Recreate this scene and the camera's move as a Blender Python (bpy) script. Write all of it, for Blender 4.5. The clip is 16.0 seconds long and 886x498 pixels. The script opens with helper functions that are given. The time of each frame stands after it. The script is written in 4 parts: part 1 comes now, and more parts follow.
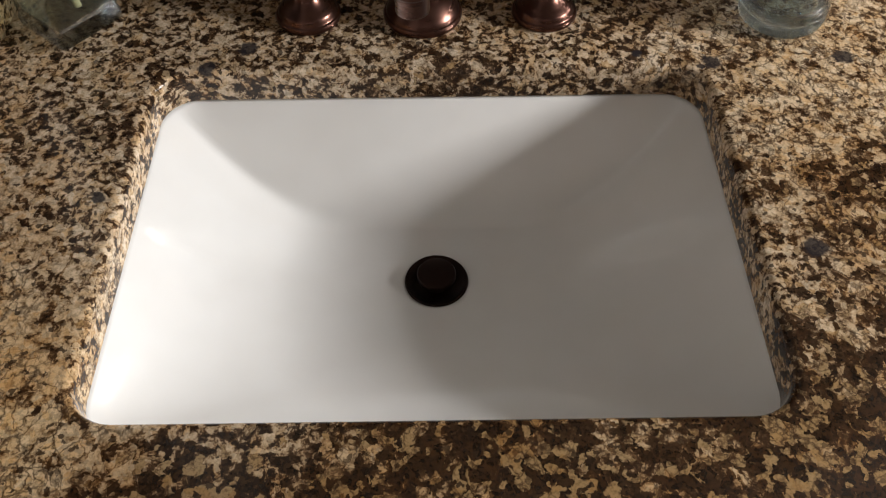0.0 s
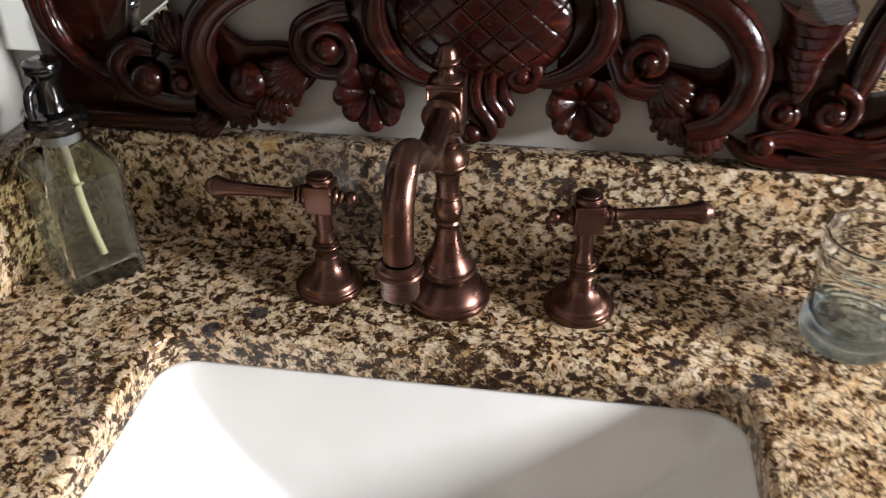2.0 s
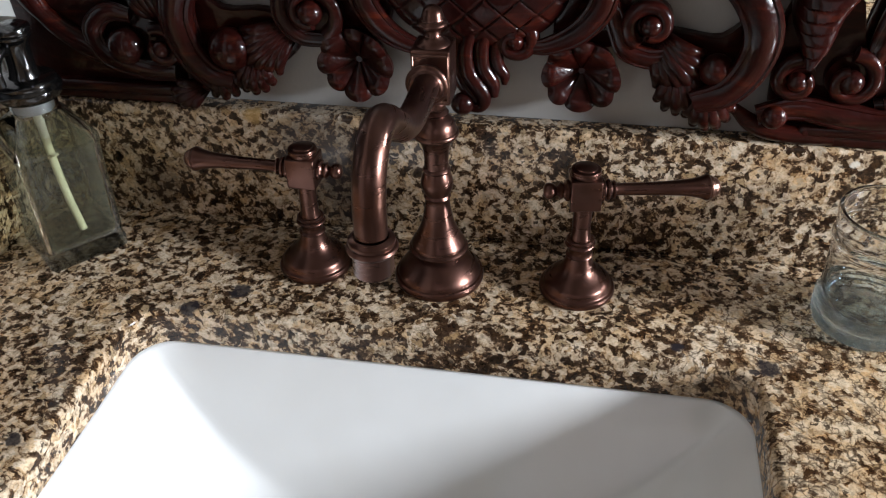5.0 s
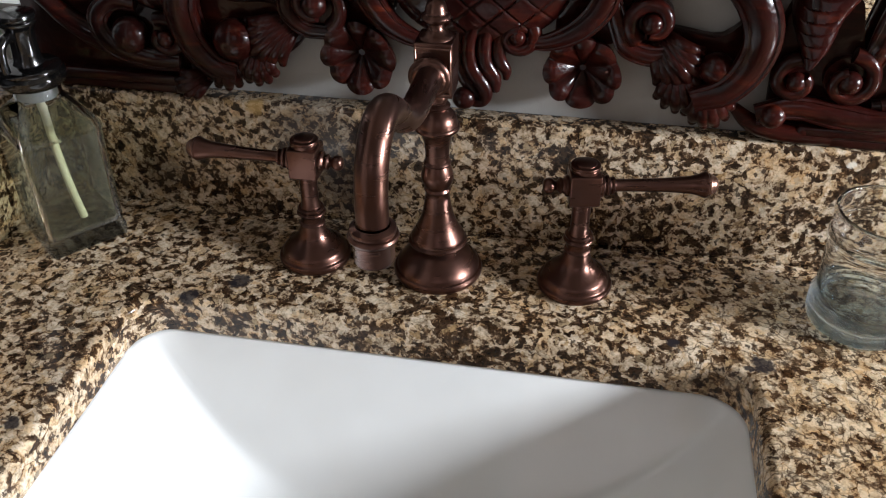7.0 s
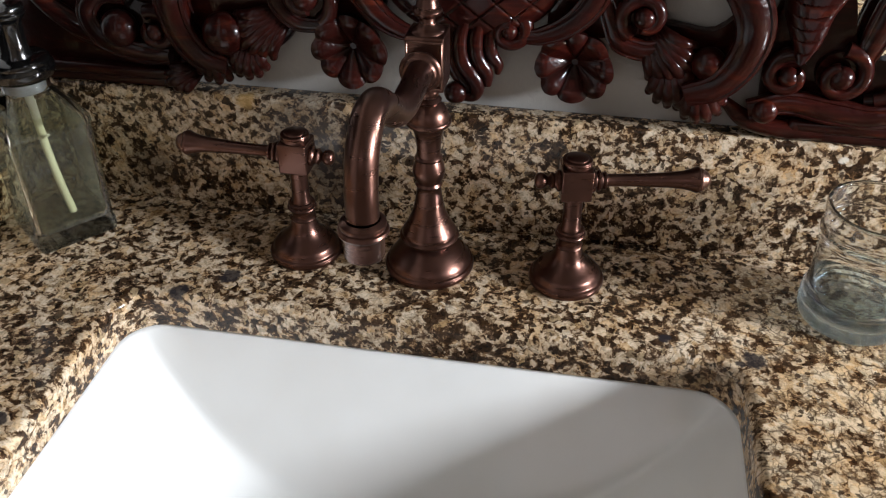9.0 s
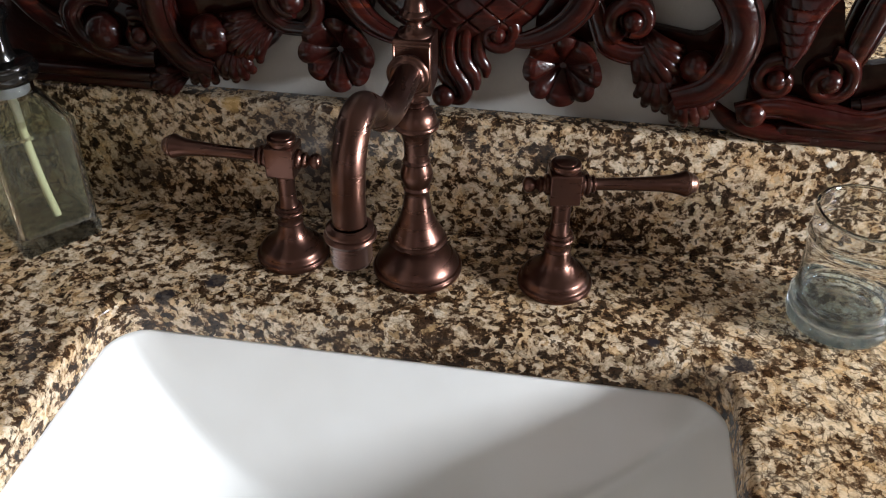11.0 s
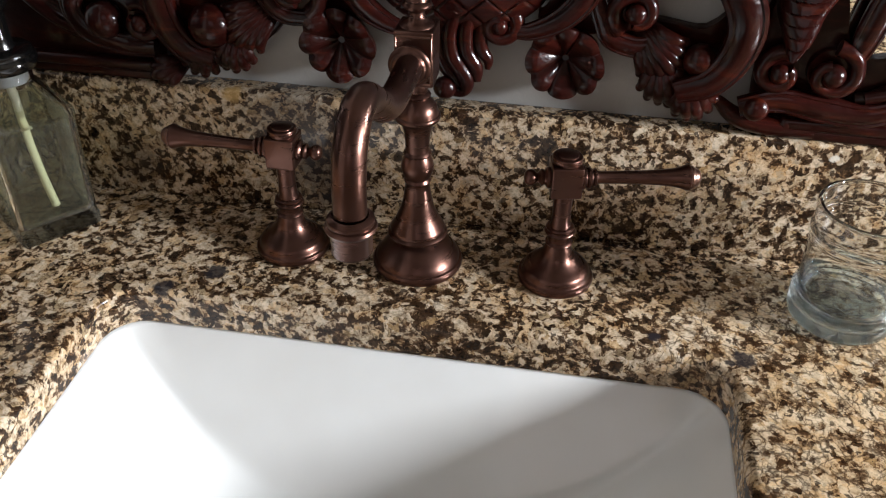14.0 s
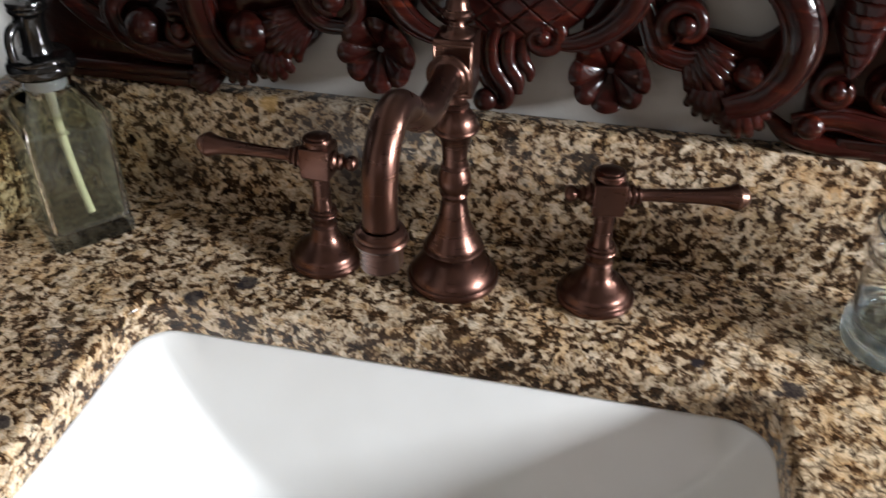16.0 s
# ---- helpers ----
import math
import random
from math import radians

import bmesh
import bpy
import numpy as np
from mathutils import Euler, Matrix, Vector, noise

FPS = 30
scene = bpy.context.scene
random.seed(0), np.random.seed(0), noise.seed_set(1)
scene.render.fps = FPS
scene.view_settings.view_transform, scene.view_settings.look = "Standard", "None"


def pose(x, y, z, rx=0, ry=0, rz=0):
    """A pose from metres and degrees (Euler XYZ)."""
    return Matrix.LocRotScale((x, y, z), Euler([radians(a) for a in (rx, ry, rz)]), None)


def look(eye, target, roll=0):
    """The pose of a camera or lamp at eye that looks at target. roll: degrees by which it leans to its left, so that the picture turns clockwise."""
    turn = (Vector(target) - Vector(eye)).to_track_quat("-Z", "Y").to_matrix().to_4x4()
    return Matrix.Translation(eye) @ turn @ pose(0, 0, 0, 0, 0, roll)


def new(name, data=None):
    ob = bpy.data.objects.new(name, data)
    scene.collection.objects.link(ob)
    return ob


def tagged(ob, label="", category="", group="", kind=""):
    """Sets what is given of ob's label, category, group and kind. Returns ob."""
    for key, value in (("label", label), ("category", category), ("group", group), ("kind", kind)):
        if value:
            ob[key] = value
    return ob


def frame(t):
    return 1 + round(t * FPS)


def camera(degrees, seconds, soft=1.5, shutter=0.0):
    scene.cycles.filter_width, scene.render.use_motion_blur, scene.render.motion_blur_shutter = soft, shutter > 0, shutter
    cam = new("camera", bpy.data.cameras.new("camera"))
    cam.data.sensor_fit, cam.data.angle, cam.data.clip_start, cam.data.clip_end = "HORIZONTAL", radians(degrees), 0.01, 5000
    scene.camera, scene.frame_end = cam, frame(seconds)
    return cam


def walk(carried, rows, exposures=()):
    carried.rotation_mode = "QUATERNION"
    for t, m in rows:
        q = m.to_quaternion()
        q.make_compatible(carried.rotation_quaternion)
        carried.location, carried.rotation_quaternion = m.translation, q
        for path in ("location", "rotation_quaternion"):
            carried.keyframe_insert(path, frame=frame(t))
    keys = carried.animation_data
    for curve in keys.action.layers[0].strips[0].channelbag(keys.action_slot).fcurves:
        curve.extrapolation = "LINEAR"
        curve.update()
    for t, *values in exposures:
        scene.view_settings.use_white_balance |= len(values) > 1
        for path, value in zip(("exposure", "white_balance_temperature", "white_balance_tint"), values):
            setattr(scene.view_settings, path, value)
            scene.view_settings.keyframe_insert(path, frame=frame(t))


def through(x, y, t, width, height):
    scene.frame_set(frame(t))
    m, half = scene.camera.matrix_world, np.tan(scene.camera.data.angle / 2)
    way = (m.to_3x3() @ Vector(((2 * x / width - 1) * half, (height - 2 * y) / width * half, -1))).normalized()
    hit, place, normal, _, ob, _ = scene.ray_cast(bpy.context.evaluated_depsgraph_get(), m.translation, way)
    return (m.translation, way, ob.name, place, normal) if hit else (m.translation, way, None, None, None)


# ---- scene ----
cam = camera(53.09, 16.0, soft=1.15, shutter=0.8)
PATH = [
    (0, (0.0114, -0.6355, 0.4762), (0.0116, -0.2634, 0.0056), -0.76),
    (0.5, (0.0145, -0.6326, 0.4749), (0.0142, -0.2552, 0.0085), -0.86),
    (1, (0.0347, -0.6231, 0.4503), (0.0220, -0.2199, 0.0062), 0.42),
    (1.5, (0.0612, -0.6018, 0.4510), (0.0133, -0.1314, 0.0816), -0.22),
    (2, (0.0838, -0.5643, 0.4393), (0.0052, -0.0763, 0.0991), -0.64),
    (2.5, (0.1034, -0.5414, 0.4147), (-0.0109, -0.0634, 0.0705), -0.23),
    (3, (0.1069, -0.5396, 0.4120), (-0.0153, -0.0627, 0.0690), -0.83),
    (3.5, (0.1045, -0.5326, 0.4146), (-0.0075, -0.0549, 0.0693), -1.35),
    (4, (0.1050, -0.5311, 0.4141), (0.0015, -0.0522, 0.0678), -1.39),
    (4.5, (0.1047, -0.5331, 0.4159), (0.0059, -0.0544, 0.0680), -1.62),
    (5, (0.1044, -0.5334, 0.4153), (0.0109, -0.0550, 0.0655), -1.40),
    (7.5, (0.1033, -0.5419, 0.4119), (0.0130, -0.0620, 0.0634), -0.07),
    (8, (0.1045, -0.5413, 0.4116), (0.0163, -0.0616, 0.0621), 0.02),
    (8.5, (0.1065, -0.5402, 0.4113), (0.0195, -0.0613, 0.0605), 0.02),
    (9, (0.1046, -0.5390, 0.4106), (0.0183, -0.0602, 0.0595), 0.11),
    (11.5, (0.1045, -0.5345, 0.4100), (0.0264, -0.0535, 0.0600), 0.61),
    (12, (0.1044, -0.5339, 0.4107), (0.0267, -0.0529, 0.0606), 0.65),
    (12.5, (0.1047, -0.5329, 0.4090), (0.0285, -0.0520, 0.0583), 0.81),
    (13, (0.1053, -0.5331, 0.4083), (0.0296, -0.0514, 0.0586), 0.89),
    (13.5, (0.1052, -0.5329, 0.4077), (0.0293, -0.0526, 0.0561), 0.91),
    (14, (0.1031, -0.5334, 0.4078), (0.0253, -0.0550, 0.0541), 0.99),
    (14.5, (0.1040, -0.5319, 0.4046), (0.0268, -0.0536, 0.0507), 1.19),
    (15, (0.1037, -0.5291, 0.4038), (0.0282, -0.0521, 0.0477), 1.30),
    (15.5, (0.1059, -0.5252, 0.4005), (0.0241, -0.0481, 0.0460), 1.34),
    (16, (0.1058, -0.5181, 0.3953), (-0.0022, -0.0384, 0.0514), 0.44),
]
walk(cam, [(t, look(eye, target, roll)) for t, eye, target, roll in PATH],
     exposures=[(0.0, -0.50, 6950, 14), (1.0, -0.48, 6950, 13), (1.5, -0.42, 6900, 14), (2.0, 0.24, 6650, 13), (2.5, 0.14, 6300, 10), (4.0, -0.02, 6100, 11), (5.0, -0.03, 6100, 11), (8.0, 0.0, 6250, 11), (12.0, 0.0, 6300, 11), (16.0, 0.06, 6350, 11)])

# ---- world, sun, window light and added fill ----
world = bpy.data.worlds.new("sky")
scene.world = world
world.use_nodes = True
wn = world.node_tree
sky = wn.nodes.new("ShaderNodeTexSky")
sky.sky_type, sky.sun_disc, sky.sun_elevation, sky.sun_rotation = "NISHITA", False, radians(35), radians(200)
wn.nodes["Background"].inputs["Strength"].default_value = 0.06
wn.links.new(sky.outputs["Color"], wn.nodes["Background"].inputs["Color"])


def area_lamp(name, m, w, h, power, colour):
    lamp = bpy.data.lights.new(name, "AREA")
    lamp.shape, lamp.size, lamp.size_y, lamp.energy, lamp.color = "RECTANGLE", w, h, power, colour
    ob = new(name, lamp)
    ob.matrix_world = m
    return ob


# daylight through the side window; an added, unseen warm fill behind the camera
area_lamp("side_window_daylight", look((1.47, -0.30, 0.455), (0.0, -0.17, -0.03)), 0.36, 0.22, 50, (0.92, 0.97, 1.0))
area_lamp("front_fill_light", look((0.35, -1.87, 0.95), (0.0, -0.2, 0.1)), 0.7, 0.7, 0.50, (1.0, 0.70, 0.42))


# ---- materials ----
def mat(name):
    m = bpy.data.materials.new(name)
    m.use_nodes = True
    nt = m.node_tree
    return m, nt, nt.nodes["Principled BSDF"]


def node(nt, kind, **values):
    n = nt.nodes.new("ShaderNode" + kind)
    for key, value in values.items():
        n.inputs[key.replace("_", " ")].default_value = value
    return n


def ramp(nt, source, stops, interpolation="LINEAR"):
    n = nt.nodes.new("ShaderNodeValToRGB")
    n.color_ramp.interpolation = interpolation
    while len(n.color_ramp.elements) < len(stops):
        n.color_ramp.elements.new(0.5)
    for e, (p, c) in zip(n.color_ramp.elements, stops):
        e.position, e.color = p, (*c, 1) if len(c) == 3 else c
    nt.links.new(source, n.inputs["Fac"])
    return n.outputs["Color"]


def math_node(nt, op, a, b=None, c=None):
    n = nt.nodes.new("ShaderNodeMath")
    n.operation = op
    for slot, v in enumerate((a, b, c)):
        if v is None:
            continue
        if isinstance(v, (int, float)):
            n.inputs[slot].default_value = v
        else:
            nt.links.new(v, n.inputs[slot])
    return n.outputs[0]


def mix(nt, fac, a, b):
    n = nt.nodes.new("ShaderNodeMix")
    n.data_type = "RGBA"
    for slot, v in ((0, fac), (6, a), (7, b)):
        if isinstance(v, (int, float)):
            n.inputs[slot].default_value = v
        elif isinstance(v, tuple):
            n.inputs[slot].default_value = (*v, 1)
        else:
            nt.links.new(v, n.inputs[slot])
    return n.outputs[2]


def tint(nt, fac, a, colour):
    """Multiplies a by a colour."""
    out = mix(nt, fac, a, colour)
    out.node.blend_type = "MULTIPLY"
    return out


def coords(nt):
    return nt.nodes.new("ShaderNodeTexCoord").outputs["Object"]


def noise_tex(nt, vec, scale, detail=4.0, rough=0.55, distortion=0.0):
    n = node(nt, "TexNoise", Scale=scale, Detail=detail, Roughness=rough, Distortion=distortion)
    nt.links.new(vec, n.inputs["Vector"])
    return n


def bump(nt, bsdf, height, strength, distance):
    n = node(nt, "Bump", Strength=strength, Distance=distance)
    nt.links.new(height, n.inputs["Height"])
    nt.links.new(n.outputs["Normal"], bsdf.inputs["Normal"])


def warped(nt, vec, scale, amount):
    n = noise_tex(nt, vec, scale, 3.0, 0.6)
    sub = nt.nodes.new("ShaderNodeVectorMath")
    sub.operation = "SUBTRACT"
    nt.links.new(n.outputs["Color"], sub.inputs[0])
    sub.inputs[1].default_value = (0.5, 0.5, 0.5)
    mul = nt.nodes.new("ShaderNodeVectorMath")
    mul.operation = "MULTIPLY_ADD"
    nt.links.new(sub.outputs[0], mul.inputs[0])
    mul.inputs[1].default_value = (amount, amount, amount)
    nt.links.new(vec, mul.inputs[2])
    return mul.outputs[0]


def spot(nt, vec, x, y, z, inner, outer):
    """1 near a place, fading to 0."""
    n = nt.nodes.new("ShaderNodeVectorMath")
    n.operation = "DISTANCE"
    nt.links.new(vec, n.inputs[0])
    n.inputs[1].default_value = (x, y, z)
    r = nt.nodes.new("ShaderNodeMapRange")
    nt.links.new(n.outputs["Value"], r.inputs["Value"])
    for key, v in (("From Min", inner), ("From Max", outer), ("To Min", 1.0), ("To Max", 0.0)):
        r.inputs[key].default_value = v
    return r.outputs[0]


def make_granite():
    m, nt, b = mat("granite")
    vec = coords(nt)
    wide = warped(nt, vec, 60.0, 0.016)
    w = warped(nt, wide, 190.0, 0.006)
    v1 = node(nt, "TexVoronoi", Scale=165.0)
    nt.links.new(w, v1.inputs["Vector"])
    cell = nt.nodes.new("ShaderNodeSeparateColor")
    nt.links.new(v1.outputs["Color"], cell.inputs[0])
    v2 = node(nt, "TexVoronoi", Scale=330.0)
    nt.links.new(warped(nt, vec, 260.0, 0.006), v2.inputs["Vector"])
    fine = nt.nodes.new("ShaderNodeSeparateColor")
    nt.links.new(v2.outputs["Color"], fine.inputs[0])
    # coarse-grained zones: to the right of the bowl, at its front left, and by chance elsewhere
    zone = noise_tex(nt, vec, 7.0, 2.0).outputs["Fac"]
    near = math_node(nt, "MAXIMUM", spot(nt, vec, 0.37, -0.13, 0.0, 0.11, 0.21), spot(nt, vec, -0.32, -0.36, 0.0, 0.05, 0.22))
    golden = math_node(nt, "MAXIMUM", spot(nt, vec, 0.33, -0.40, 0.0, 0.06, 0.19), math_node(nt, "MULTIPLY", spot(nt, vec, 0.04, -0.50, 0.0, 0.12, 0.24), 0.8))
    coarse = ramp(nt, math_node(nt, "MULTIPLY_ADD", math_node(nt, "MAXIMUM", near, golden), 0.30, zone), [(0.57, (0, 0, 0)), (0.70, (1, 1, 1))])
    height = nt.nodes.new("ShaderNodeSeparateXYZ")
    nt.links.new(vec, height.inputs[0])
    flat = nt.nodes.new("ShaderNodeMapRange")
    nt.links.new(height.outputs["Z"], flat.inputs["Value"])
    for key, v in (("From Min", 0.002), ("From Max", 0.012), ("To Min", 1.0), ("To Max", 0.25)):
        flat.inputs[key].default_value = v
    coarse = math_node(nt, "MULTIPLY", coarse, flat.outputs[0])
    small = noise_tex(nt, w, 132.0, 3.0, 0.60).outputs["Fac"]
    large = noise_tex(nt, w, 50.0, 4.0, 0.60).outputs["Fac"]
    blob = math_node(nt, "ADD", math_node(nt, "MULTIPLY", small, math_node(nt, "SUBTRACT", 1.0, coarse)), math_node(nt, "MULTIPLY", math_node(nt, "ADD", large, 0.035), coarse))
    big = noise_tex(nt, vec, 13.0, 3.0, 0.6).outputs["Fac"]
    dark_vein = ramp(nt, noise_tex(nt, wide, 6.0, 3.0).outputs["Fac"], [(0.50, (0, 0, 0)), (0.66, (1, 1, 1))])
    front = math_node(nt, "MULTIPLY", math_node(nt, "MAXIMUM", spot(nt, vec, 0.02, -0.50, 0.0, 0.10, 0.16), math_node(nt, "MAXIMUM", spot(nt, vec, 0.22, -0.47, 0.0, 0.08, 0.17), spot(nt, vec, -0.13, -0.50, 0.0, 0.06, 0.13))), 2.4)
    val = math_node(nt, "MULTIPLY_ADD", cell.outputs[0], 0.20, math_node(nt, "SUBTRACT", blob, 0.103))
    val = math_node(nt, "MULTIPLY_ADD", math_node(nt, "SUBTRACT", big, 0.5), 0.27, val)
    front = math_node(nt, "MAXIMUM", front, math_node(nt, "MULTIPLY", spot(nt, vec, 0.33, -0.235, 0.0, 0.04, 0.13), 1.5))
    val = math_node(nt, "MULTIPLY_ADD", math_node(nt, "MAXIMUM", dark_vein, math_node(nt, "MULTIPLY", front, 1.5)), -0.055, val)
    val = math_node(nt, "MULTIPLY_ADD", near, 0.050, val)
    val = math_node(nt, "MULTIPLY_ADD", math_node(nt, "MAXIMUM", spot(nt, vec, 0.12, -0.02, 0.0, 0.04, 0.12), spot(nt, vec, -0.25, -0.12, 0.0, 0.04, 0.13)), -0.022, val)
    corner = spot(nt, vec, -0.30, -0.40, 0.0, 0.05, 0.15)
    val = math_node(nt, "MULTIPLY_ADD", corner, 0.060, val)
    val = math_node(nt, "MULTIPLY_ADD", math_node(nt, "SUBTRACT", fine.outputs[0], 0.5), 0.10, val)
    col = ramp(nt, val, [(0.0, (0.012, 0.008, 0.006)), (0.37, (0.027, 0.016, 0.010)), (0.440, (0.098, 0.058, 0.034)), (0.468, (0.190, 0.120, 0.070)),
                         (0.486, (0.41, 0.295, 0.190)), (0.535, (0.58, 0.45, 0.315)), (0.64, (0.73, 0.60, 0.455)), (1.0, (0.79, 0.70, 0.57))])
    # brown crystals among the dark ones
    dim = ramp(nt, val, [(0.40, (1, 1, 1)), (0.46, (0, 0, 0))])
    col = mix(nt, math_node(nt, "MULTIPLY", dim, ramp(nt, fine.outputs[1], [(0.55, (0, 0, 0)), (0.62, (0.7, 0.7, 0.7))])), col, (0.062, 0.036, 0.020))
    col = mix(nt, math_node(nt, "MULTIPLY", dim, ramp(nt, math_node(nt, "ADD", cell.outputs[2], math_node(nt, "MULTIPLY", front, math_node(nt, "MULTIPLY_ADD", noise_tex(nt, vec, 30.0, 3.0).outputs["Fac"], 0.9, -0.36))), [(0.87, (0, 0, 0)), (0.90, (0.9, 0.9, 0.9))])), col, (0.46, 0.34, 0.205))
    # golden and rust tints, by crystal
    gold = ramp(nt, cell.outputs[1], [(0.55, (0, 0, 0)), (0.90, (0.7, 0.7, 0.7))])
    col = tint(nt, gold, col, (0.94, 0.79, 0.58))
    stain = ramp(nt, noise_tex(nt, vec, 19.0, 3.0).outputs["Fac"], [(0.50, (0, 0, 0)), (0.68, (0.6, 0.6, 0.6))])
    col = tint(nt, stain, col, (0.89, 0.74, 0.55))
    col = tint(nt, math_node(nt, "MULTIPLY", corner, 0.7), col, (0.97, 0.85, 0.62))
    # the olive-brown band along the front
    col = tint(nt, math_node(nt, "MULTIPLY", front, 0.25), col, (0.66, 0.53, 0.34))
    # grain inside the crystals
    grain = noise_tex(nt, vec, 420.0, 4.0, 0.65).outputs["Fac"]
    col = tint(nt, 1.0, col, ramp(nt, grain, [(0.32, (0.52, 0.50, 0.46)), (0.52, (1, 1, 1)), (0.72, (1.0, 1.0, 1.0))]))
    # grey translucent quartz among the light crystals
    light = ramp(nt, val, [(0.48, (0, 0, 0)), (0.56, (1, 1, 1))])
    grey = math_node(nt, "MULTIPLY", light, ramp(nt, fine.outputs[1], [(0.84, (0, 0, 0)), (0.90, (0.5, 0.5, 0.5))]))
    col = mix(nt, grey, col, (0.31, 0.26, 0.195))
    # small black flakes
    black = ramp(nt, fine.outputs[2], [(0.91, (0, 0, 0)), (0.94, (0.85, 0.85, 0.85))])
    col = mix(nt, black, col, (0.022, 0.012, 0.008))
    # dark seams between crystals, in the coarse zones
    v3 = node(nt, "TexVoronoi", Scale=58.0)
    v3.feature = "DISTANCE_TO_EDGE"
    nt.links.new(warped(nt, warped(nt, vec, 38.0, 0.034), 140.0, 0.010), v3.inputs["Vector"])
    wide_seam = noise_tex(nt, vec, 55.0, 2.0).outputs["Fac"]
    reach = math_node(nt, "MULTIPLY_ADD", wide_seam, 0.22, -0.035)
    crack = math_node(nt, "SUBTRACT", 1.0, math_node(nt, "MINIMUM", math_node(nt, "DIVIDE", v3.outputs["Distance"], math_node(nt, "MAXIMUM", reach, 0.030)), 1.0))
    where = math_node(nt, "MULTIPLY_ADD", coarse, 0.80, 0.10)
    col = mix(nt, math_node(nt, "MULTIPLY", math_node(nt, "MULTIPLY", crack, where), 0.95), col, (0.034, 0.017, 0.009))
    # hairline cracks across the large crystals, broken and slanting
    slant = node(nt, "Mapping")
    slant.inputs["Rotation"].default_value = (0, 0, 0.5)
    slant.inputs["Scale"].default_value = (1.0, 0.55, 1.0)
    nt.links.new(warped(nt, warped(nt, vec, 30.0, 0.020), 210.0, 0.006), slant.inputs["Vector"])
    v4 = node(nt, "TexVoronoi", Scale=125.0)
    v4.feature = "DISTANCE_TO_EDGE"
    nt.links.new(slant.outputs[0], v4.inputs["Vector"])
    broken = ramp(nt, noise_tex(nt, vec, 80.0, 3.0).outputs["Fac"], [(0.40, (0, 0, 0)), (0.56, (1, 1, 1))])
    hair = math_node(nt, "MULTIPLY", ramp(nt, v4.outputs["Distance"], [(0.02, (1, 1, 1)), (0.075, (0, 0, 0))]), math_node(nt, "MULTIPLY", broken, coarse))
    col = mix(nt, math_node(nt, "MULTIPLY", hair, 0.80), col, (0.050, 0.023, 0.010))
    # grey-blue mica patches at their places on the counter and the backsplash
    ragged = warped(nt, warped(nt, vec, 45.0, 0.030), 150.0, 0.012)
    jagged = warped(nt, vec, 150.0, 0.010)
    for x, y, z, r in ((0.2335, -0.0680, 0.0, 0.0085), (0.224, -0.0735, 0.0, 0.004), (-0.180, -0.066, 0.0, 0.0085), (-0.149, -0.043, 0.0, 0.0085), (0.174, -0.056, 0.0, 0.0050), (0.266, -0.262, 0.0, 0.010), (0.342, -0.063, 0.0, 0.010), (-0.236, -0.2075, 0.0, 0.006)):
        col = mix(nt, math_node(nt, "MULTIPLY", spot(nt, jagged, x, y, z, r * 0.75, r * 1.05), 0.92), col, (0.024, 0.021, 0.025))
    for x, y, z, r, c in ((-0.159, 0.052, 0.1003, 0.009, (0.60, 0.38, 0.15)), (0.288, 0.052, 0.093, 0.0035, (0.80, 0.77, 0.70))):
        col = mix(nt, math_node(nt, "MULTIPLY", spot(nt, jagged, x, y, z, r * 0.6, r * 1.1), 0.75), col, c)
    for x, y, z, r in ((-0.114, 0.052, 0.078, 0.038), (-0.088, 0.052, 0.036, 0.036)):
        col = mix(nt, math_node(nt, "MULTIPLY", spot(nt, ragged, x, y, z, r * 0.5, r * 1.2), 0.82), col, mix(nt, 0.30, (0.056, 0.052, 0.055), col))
    brown_patch = math_node(nt, "MULTIPLY", spot(nt, ragged, -0.247, 0.052, 0.030, 0.012, 0.034), 0.72)
    col = mix(nt, brown_patch, col, mix(nt, 0.20, (0.028, 0.019, 0.014), col))
    col = tint(nt, 1.0, col, (1.0, 0.985, 0.965))
    col = tint(nt, math_node(nt, "MAXIMUM", near, golden), col, (1.0, 0.95, 0.86))
    nt.links.new(col, b.inputs["Base Color"])
    nt.links.new(ramp(nt, blob, [(0.35, (0.10,) * 3), (0.65, (0.20,) * 3)]), b.inputs["Roughness"])
    b.inputs["Specular IOR Level"].default_value = 0.38
    bump(nt, b, v3.outputs["Distance"], 0.05, 0.002)
    return m


def make_porcelain():
    m, nt, b = mat("white_porcelain")
    n = noise_tex(nt, coords(nt), 14.0, 2.0).outputs["Fac"]
    nt.links.new(ramp(nt, n, [(0.35, (0.80, 0.79, 0.77)), (0.7, (0.84, 0.835, 0.82))]), b.inputs["Base Color"])
    b.inputs["Roughness"].default_value = 0.12
    b.inputs["Coat Weight"].default_value = 0.5
    b.inputs["Coat Roughness"].default_value = 0.08
    return m


